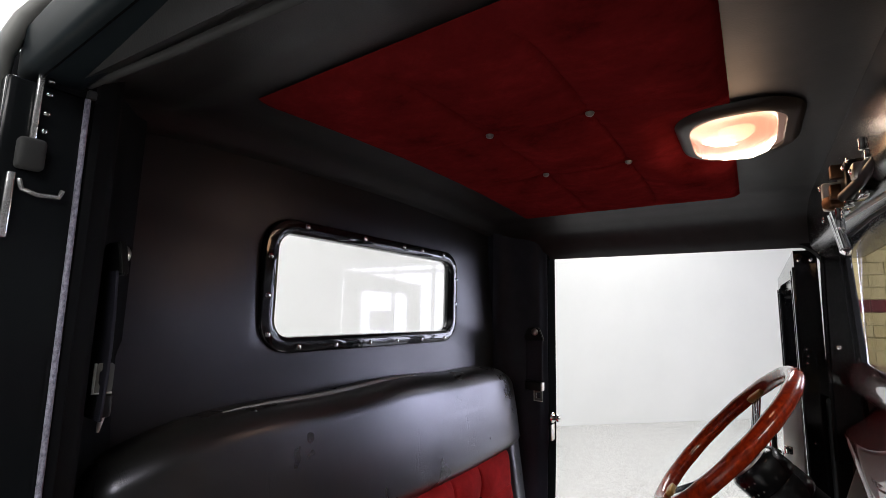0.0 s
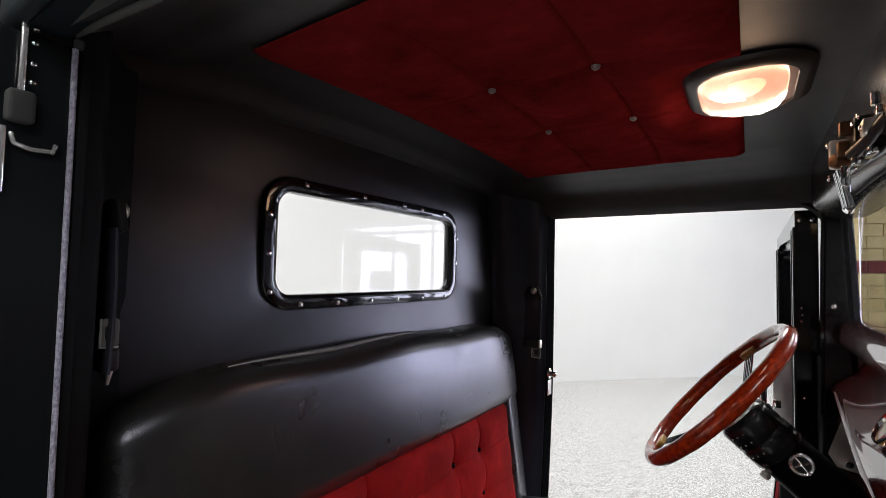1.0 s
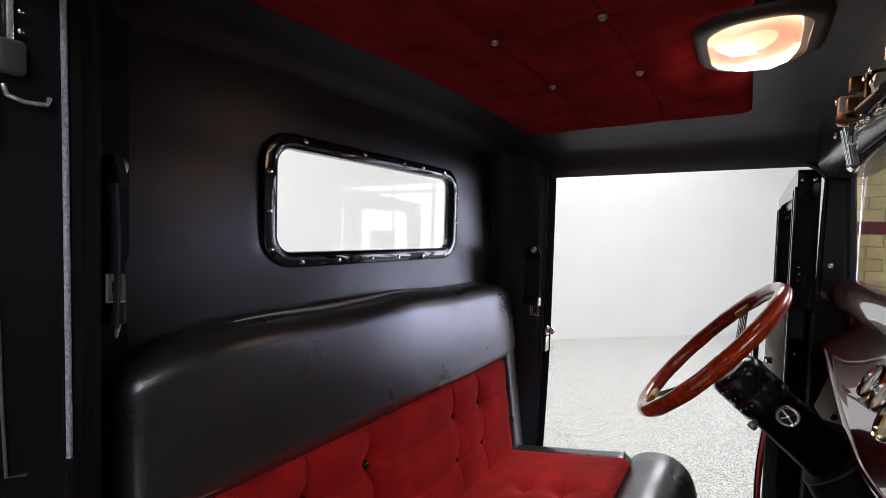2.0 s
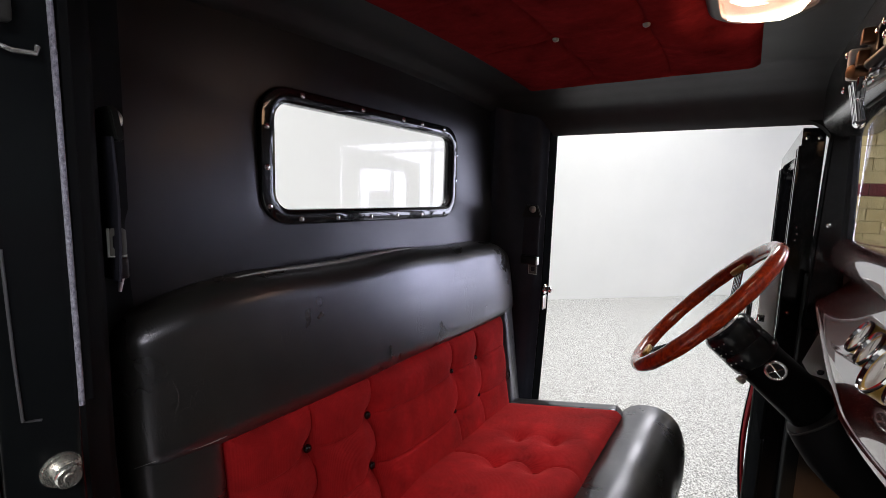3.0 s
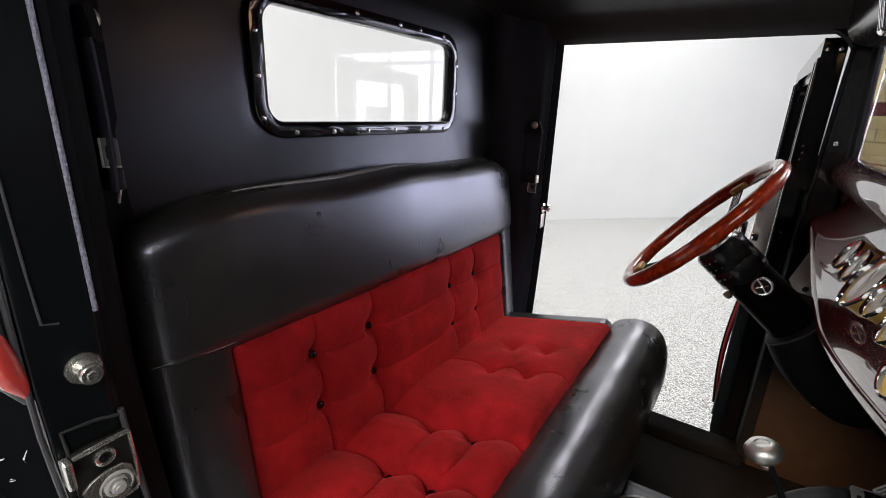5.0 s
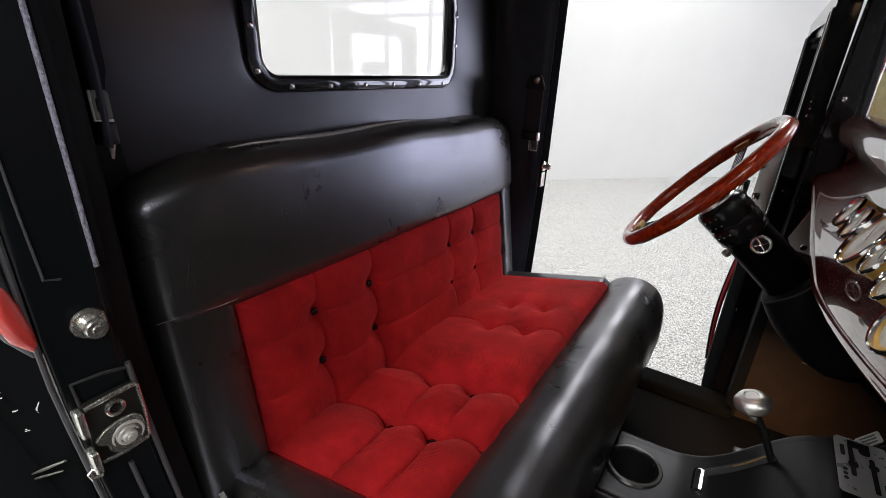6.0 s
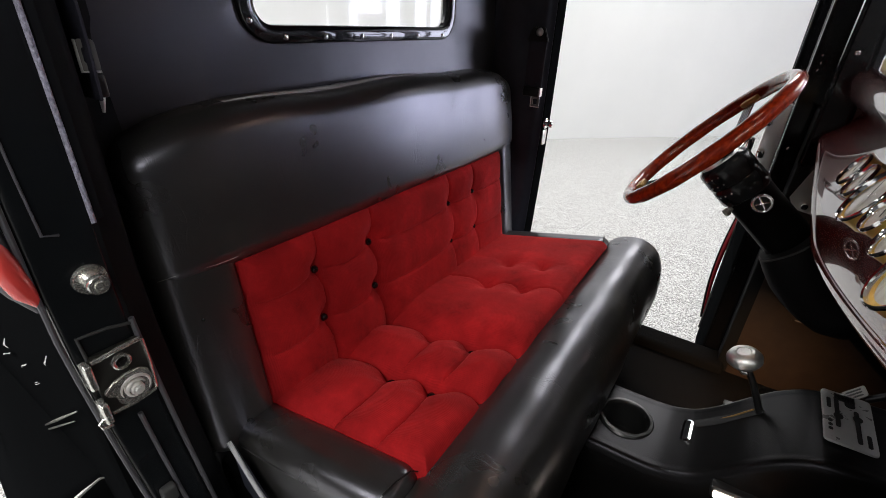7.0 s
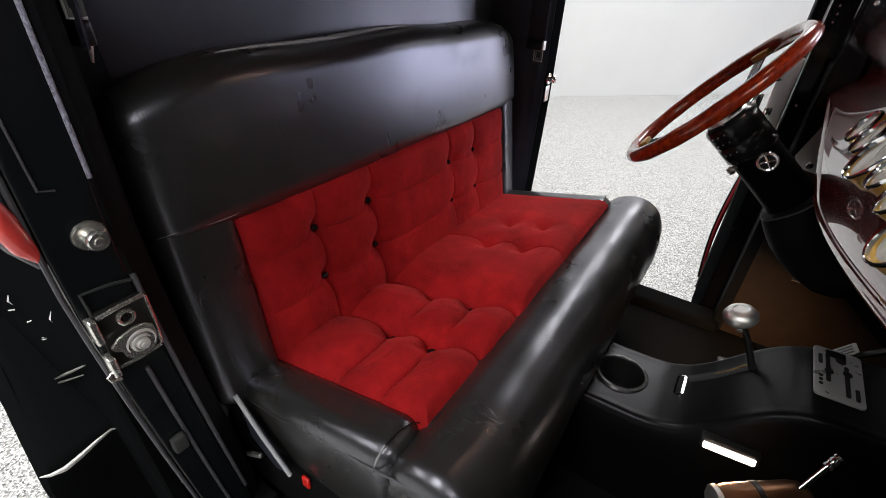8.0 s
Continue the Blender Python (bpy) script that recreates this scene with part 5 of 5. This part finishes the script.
def jamb_latch():
    ob = thing("door_latch", "zinc plated rotary door latch on the jamb", "latch", at=(0.002, -0.569, 1.087))
    plate = [(y, z) for y, z in round_rect(0.050, 0.076, 0.005)]
    back = Matrix(((0, 0, 1, 0), (1, 0, 0, 0), (0, 1, 0, -0.002), (0, 0, 0, 1)))
    part("plate", prism(plate, 0.005, back, 0.001), LATCH_BLACK, ob, "dark steel latch plate")
    for name, pts, r in (("top_lip", [(0.007, -0.024, 0.031), (0.008, 0.0, 0.034), (0.007, 0.023, 0.034)], 0.0026), ("side_lip", [(0.006, 0.0245, 0.032), (0.007, 0.025, 0.0), (0.006, 0.024, -0.036)], 0.0019), ("bottom_lip", [(0.006, -0.022, -0.039), (0.007, 0.0, -0.040), (0.006, 0.023, -0.038)], 0.0022)):
        part(name, tube(pts, r, 8), ZINC, ob, "bright rolled edge of the latch")
    part("upper_flange", rounded_box((0.0, -0.033, 0.004), (0.016, -0.026, 0.034), 0.002, 2), ZINC, ob, "pale folded steel flange")
    part("flange", rounded_box((0.0, -0.032, -0.042), (0.018, -0.025, -0.016), 0.002, 2), ZINC, ob, "pale folded steel flange")
    part("bolt_ring", lathe([(0.0055, 0.0), (0.0058, 0.003), (0.0078, 0.0036), (0.0092, 0.003), (0.0098, 0.0)], axis_pose((0.005, 0.001, 0.017), (1, 0, 0)), 24), ZINC, ob)
    part("bolt", lathe([(0, 0.003), (0.0025, 0.003), (0.003, 0.001), (0.0055, 0.001), (0.0055, 0.0)], axis_pose((0.005, 0.001, 0.017), (1, 0, 0)), 18), PLASTIC, ob)
    # the rotating claw: a hooked plate round a stepped hub
    hook = [(-0.024, -0.008), (-0.016, 0.000), (-0.002, 0.004), (0.012, 0.004), (0.020, -0.003), (0.022, -0.016), (0.018, -0.030), (0.008, -0.036), (-0.006, -0.036), (-0.014, -0.028), (-0.015, -0.018), (-0.021, -0.015)]
    part("claw", prism(hook, 0.0045, Matrix(((0, 0, 1, 0.0075), (1, 0, 0, 0.0), (0, 1, 0, 0.0), (0, 0, 0, 1))), 0.0012), ZINC, ob, "zinc plated hooked claw")
    for k, (r, h) in enumerate(((0.0145, 0.0118), (0.0095, 0.0140))):
        arc = [(h, 0.004 + r * math.cos(a), -0.018 + r * math.sin(a)) for a in (radians(-40 + 20 * i + 60 * k) for i in range(13))]
        part("claw_rib", tube(arc, [0.0006 + 0.0013 * math.sin(math.pi * i / 12) for i in range(13)], 8), PALE_METAL, ob)
    part("hub", lathe([(0, 0.0085), (0.0032, 0.0085), (0.0036, 0.0065), (0.0060, 0.0070), (0.0068, 0.0050), (0.0070, 0.0)], axis_pose((0.0115, 0.004, -0.018), (1, 0, 0)), 24), PALE_METAL, ob, "bright stepped pivot")
    part("recess_edge", tube([(0.001, -0.024, 0.030), (0.001, -0.026, 0.060), (0.001, 0.0, 0.058), (0.001, 0.024, 0.052)], 0.0019, 8), DIM_RUBBER, ob, "thin edge of the latch recess")
    part("spring", tube([(0.004, -0.028, -0.040), (0.006, -0.036, -0.044), (0.005, -0.034, -0.052), (0.003, -0.025, -0.056)], 0.0018, 8), ZINC, ob)


jamb_latch()


def rubber_stop(z, y):
    ob = part("door_bumper", rounded_box((0.0, y - 0.009, z - 0.013), (0.013, y + 0.009, z + 0.013), 0.004, 3), DIM_RUBBER)
    tagged(ob, "small grey rubber door bumper on the jamb", "bumper", "door bumpers")


rubber_stop(0.887, -0.568)
rubber_stop(1.584, -0.586)
clip = thing("door_clip", "bent chrome wire clip on the upper jamb", "clip", at=(0.004, -0.578, 1.555))
part("wire", tube([(0.0, -0.012, 0.008), (0.002, -0.010, 0.0), (0.002, 0.0, -0.003), (0.002, 0.014, -0.002), (0.0, 0.016, 0.004)], 0.0019, 8), KEY_CHROME, clip)
guide = thing("window_guide", "narrow bright steel glass guide on the jamb", "guide", at=(0.004, -0.584, 1.625))
part("rail", rounded_box((0.0, -0.004, -0.028), (0.004, 0.000, 0.034), 0.001, 1), KEY_CHROME, guide)
part("lower_rail", rounded_box((0.0, -0.014, -0.110), (0.004, -0.009, -0.058), 0.001, 1), KEY_CHROME, guide)
for gz in (-0.02, -0.005, 0.012, 0.024):
    screw(guide, (0.004, 0.004, gz), (1, 0, 0), 0.0025)

# ---------------------------------------------------------------- driver's door, standing open
def cab_door(name, side, hinge_x, swing, label):
    """The hinge edge lies at the local y = 0, the inner face at x = 0, the outer skin ahead of it."""
    ob = tagged(new(name), label, "door", kind="structure")
    ob.matrix_world = Matrix.Translation((hinge_x, side * 0.620, 0)) @ pose(0, 0, 0, 0, 0, side * swing)
    w, deep = 0.455, 0.045
    cx, cz = 0.2275, 1.3175
    hole = [(a + cx, b + cz) for a, b in round_rect(0.345, 0.455, 0.05)]
    rim = []
    for a, b in hole:
        da, db = a - cx, b - cz
        k = min((w / 2) / abs(da) if abs(da) > 1e-6 else 9e9, (0.3125 if db > 0 else 0.2475) / abs(db) if abs(db) > 1e-6 else 9e9)
        a2, b2 = cx + da * k, cz + db * k
        rim.append((min(max(a2, 0.0), w), min(b2, 1.622 - 0.075 * a2)))
    step = [(cx + (a - cx) * 1.10, cz + (b - cz) * 1.08) for a, b in hole]
    loops = [[(x, side * a, b) for a, b in pts] for pts, x in ((rim, 0.003), (rim, deep), (hole, deep), (hole, 0.014), (step, 0.012), (step, 0.003), (rim, 0.003))]
    part("window_frame", ring_stack(loops), DOOR_PAINT, ob)
    low = [(0.0, 0.40), (0.03, 0.375), (w - 0.05, 0.375), (w, 0.44), (w, 1.065), (0.0, 1.065)]
    part("door_shell", prism(low, deep - 0.003, Matrix(((0, 0, 1, 0.003), (side, 0, 0, 0), (0, 1, 0, 0), (0, 0, 0, 1))), 0.006), DOOR_PAINT, ob)

    def span(a, b):
        return min(side * a, side * b), max(side * a, side * b)

    for a, b, x in ((0.004, 0.020, -0.001), (0.052, 0.060, 0.000), (w - 0.052, w - 0.044, 0.000), (w - 0.016, w - 0.002, -0.001)):
        lo, hi = span(a, b)
        part("frame_bead", rounded_box((x, lo, 1.075), (0.006, hi, 1.585 - 0.07 * a), 0.002, 2), DOOR_PAINT, ob)
    lo, hi = span(0.02, w - 0.10)
    part("trim_panel", rounded_box((-0.001, lo, 0.42), (0.004, hi, 0.86), 0.002, 2), BODY_PAINT, ob, "matte black lower trim panel")
    part("upper_panel", rounded_box((-0.004, lo, 0.868), (0.004, hi, 1.058), 0.003, 2), BODY_PAINT, ob, "black upper panel")
    lo, hi = span(w - 0.095, w - 0.022)
    part("painted_edge", rounded_box((-0.004, lo, 0.50), (0.004, hi, 0.885), 0.003, 3, 10, lambda v: Vector((v.x - 0.013 * math.sin(math.pi * min(max((v.z - 0.50) / 0.385, 0), 1)), v.y, v.z))), DULL_MAROON, ob, "maroon painted door edge")
    lo, hi = span(w - 0.0215, w + 0.004)
    part("outer_lip", rounded_box((-0.007, lo, 0.46), (0.004, hi, 0.885), 0.003, 3, 10, lambda v: Vector((v.x - 0.015 * math.sin(math.pi * min(max((v.z - 0.46) / 0.425, 0), 1)), v.y, v.z))), DOOR_PAINT, ob, "rolled black outer lip of the door")
    if side > 0:
        part("hinge_plate", rounded_box((-0.041, -0.004, 1.130), (-0.004, 0.016, 1.297), 0.003, 3), SATIN_GREY, ob, "pale satin metal hinge edge of the door")
        part("edge_knob", lathe([(0, 0.012), (0.005, 0.0115), (0.006, 0.008), (0.004, 0.005), (0.007, 0.003), (0.007, 0.0)], axis_pose((-0.037, -0.004, 1.252), (0, -1, 0)), 18), CHROME, ob, "small chrome knob")
        catch = part("edge_catch", rounded_box((-0.042, -0.016, 1.172), (-0.026, -0.004, 1.190), 0.003, 3), CHROME, ob, "chrome catch block")
        part("catch_slot", rounded_box((-0.037, -0.0172, 1.174), (-0.033, -0.0162, 1.188), 0.0004, 1), PLASTIC, catch)
        lever = part("release_lever", rounded_box((-0.068, -0.010, 1.172), (-0.052, -0.003, 1.216), 0.006, 4), CHROME, ob, "rounded chrome release lever")
        part("lever_inlay", rounded_box((-0.0635, -0.0115, 1.180), (-0.0575, -0.0102, 1.210), 0.0006, 1), PLASTIC, lever, "black lever inlay")
        part("lever_arm", tube([(-0.058, -0.003, 1.178), (-0.046, 0.002, 1.172), (-0.036, 0.002, 1.168)], 0.0035, 8), CHROME, ob)
        part("sill_strip", rounded_box((-0.006, 0.012, 1.060), (0.004, 0.400, 1.098), 0.003, 2), GREY_PAINT, ob, "pale grey strip below the door window")
        part("window_crank", tube([(-0.006, 0.10, 1.085), (-0.020, 0.10, 1.085), (-0.022, 0.13, 1.098), (-0.022, 0.16, 1.102)], [0.006, 0.005, 0.004, 0.005], 10), CHROME, ob, "small chrome lock lever")
    part("edge_seal", tube([(-0.003, side * (w - 0.099), z) for z in (0.46, 0.6, 0.8, 0.90)], 0.003, 8), DIM_RUBBER, ob)
    part("handle", tube([(-0.006, side * 0.30, 1.10), (-0.022, side * 0.30, 1.10), (-0.026, side * 0.33, 1.097), (-0.026, side * 0.38, 1.092)], 0.006, 10), CHROME, ob)
    part("crank_boss", lathe([(0, 0.018), (0.010, 0.017), (0.013, 0.012), (0.014, 0.0)], axis_pose((-0.006, side * 0.16, 0.98), (-1, 0, 0)), 20), CHROME, ob)
    for x, z in ((0.012, 1.600), (0.034, 1.600), (0.014, 1.40), (0.016, 1.385), (0.014, 1.37), (0.016, 1.20)):
        screw(ob, (x, -side * 0.0005, z), (0, -side, 0), 0.0050 if z > 1.5 else 0.003)


DOOR_PAINT = material("black_door_paint", (0.004, 0.004, 0.005), 0.13, spec=0.35)
bump(DOOR_PAINT, noise_node(DOOR_PAINT, coords(DOOR_PAINT), 12, 3), 0.12, 0.004)
cab_door("door_1", 1, 0.562, 1.8, "open glossy black driver's door with maroon edge")
# unseen passenger's door, added so the near pillar reflects black
cab_door("door_2", -1, 0.580, -10.0, "open glossy black passenger's door with maroon edge")


def rear_body():
    plan = [(-0.090, -0.585), (-0.090, -0.640), (-0.086, -0.672), (-0.088, -0.690), (-0.100, -0.6945), (-0.150, -0.690), (-0.205, -0.685), (-0.29, -0.676), (-0.45, -0.664), (-0.70, -0.655), (-0.95, -0.650), (-0.95, -0.585)]
    mid = Vector((-0.5, -0.60))
    loops = []
    for z, inset in ((0.40, 0.012), (0.60, 0.006), (0.82, 0.0), (0.850, 0.001), (0.868, 0.004), (0.878, 0.010), (0.882, 0.020)):
        loops.append([(x - inset * (1 if x > -0.2 else 0), min(y + inset, -0.585), z - 0.03 * max(-0.5 - x, 0)) for x, y in plan])
    bm = ring_stack(loops)
    bmesh.ops.holes_fill(bm, edges=bm.edges)
    ob = part("rear_fender", bm, BODY_PAINT)
    tagged(ob, "bulging glossy black rear fender behind the cab", "fender", kind="structure")
    # pale tube puts the highlight on the fender's front edge
    ob = part("fender_highlight", tube([(-0.089, -0.600, 0.878), (-0.088, -0.609, 0.884), (-0.085, -0.628, 0.883), (-0.081, -0.650, 0.8805), (-0.079, -0.668, 0.879), (-0.083, -0.682, 0.880), (-0.090, -0.690, 0.880)], [0.0012, 0.0026, 0.0042, 0.0056, 0.0058, 0.0036, 0.0014], 12, flat=0.6), PALE_METAL)
    tagged(ob, "bright tube for the highlight on the rear fender's front edge", "fender edge", kind="structure")
    ob = part("running_board", rounded_box((-0.085, -0.655, 0.34), (1.4, -0.50, 0.39), 0.015, 3), BODY_PAINT)
    tagged(ob, "narrow glossy black running board", "running board", kind="structure")
    levels = [(0.42, -0.596), (0.60, -0.596), (0.80, -0.602), (1.00, -0.607), (1.22, -0.609), (1.40, -0.607), (1.55, -0.605), (1.60, -0.603)]
    loops = []
    for z, yo in levels:
        loops.append([(-0.012, -0.580, z), (-0.012, yo + 0.006, z), (-0.016, yo + 0.002, z), (-0.024, yo, z), (-0.55, yo, z), (-0.55, -0.580, z)])
    bm = ring_stack(loops)
    bmesh.ops.holes_fill(bm, edges=bm.edges)
    ob = part("quarter_panel", bm, BODY_PAINT)
    tagged(ob, "glossy black quarter panel behind the door opening", "body panel", kind="structure")
    # two bright tubes stand in for reflected streaks on the cab side
    trim = part("flank_streaks", join(tube([(-0.30, -0.613, 0.843), (-0.15, -0.6135, 0.955), (-0.02, -0.613, 1.052)], [0.0008, 0.0022, 0.0010], 8), tube([(-0.34, -0.613, 0.805), (-0.19, -0.6135, 0.915), (-0.05, -0.613, 1.018)], [0.0008, 0.0018, 0.0008], 8)), STEEL)
    tagged(trim, "thin bright tubes standing for reflections on the cab side", "trim", kind="structure")
    # chrome slivers stand in for glints on the black paint
    for x, z, dx, dz, r in ((-0.30, 0.99, 0.10, 0.05, 0.004), (-0.24, 1.045, -0.01, -0.04, 0.003), (-0.20, 1.02, 0.05, 0.03, 0.003), (-0.16, 1.015, 0.03, 0.012, 0.0035), (-0.06, 1.09, 0.03, 0.05, 0.0020)):
        catch = part("flank_glint", tube([(x, -0.612, z), (x + 0.25 * dx, -0.6145, z + 0.25 * dz), (x + 0.5 * dx, -0.612, z + 0.5 * dz)], [0.2 * r, 0.6 * r, 0.2 * r], 8), CHROME)
        tagged(catch, "bright sliver standing for a glint on the black cab side", "catch", "flank catches")
    lamp = thing("marker_lamp", "slim red side marker in a pale bezel on the cab edge", "lamp", at=(-0.004, -0.613, 1.24))
    part("bezel", tube([(-0.004, 0.004, -0.056), (-0.004, -0.003, -0.030), (-0.004, -0.010, 0.0), (-0.004, -0.012, 0.05), (-0.004, -0.010, 0.10)], [0.003, 0.010, 0.014, 0.012, 0.005], 14), RUBBER, lamp, "pale grey bezel")
    part("lens", tube([(0.002, 0.005, -0.050), (0.003, -0.002, -0.030), (0.003, -0.008, 0.0), (0.002, -0.009, 0.020)], [0.002, 0.009, 0.011, 0.007], 14), RED_LENS, lamp)
    edge = part("drip_edge", tube([(0.0, -0.609 + tuck(z), z) for z in (1.60, 1.4, 1.2, 1.15, 1.1, 1.05, 1.0, 0.95, 0.9, 0.85, 0.8, 0.7, 0.62)], 0.0026, 8), RUBBER)
    crown = part("roof_seal", tube([(-0.02, -0.610, 1.58), (-0.02, -0.609, 1.63), (-0.02, -0.607, 1.67), (-0.02, -0.597, 1.705), (-0.02, -0.580, 1.74), (-0.015, -0.556, 1.775), (0.0, -0.52, 1.81)], 0.008, 10), PALE_SEAL)
    tagged(crown, "pale grey rubber seal round the roof corner", "seal", kind="structure")
    tagged(edge, "grey rubber edge seal along the cab side", "seal", kind="structure")


rear_body()
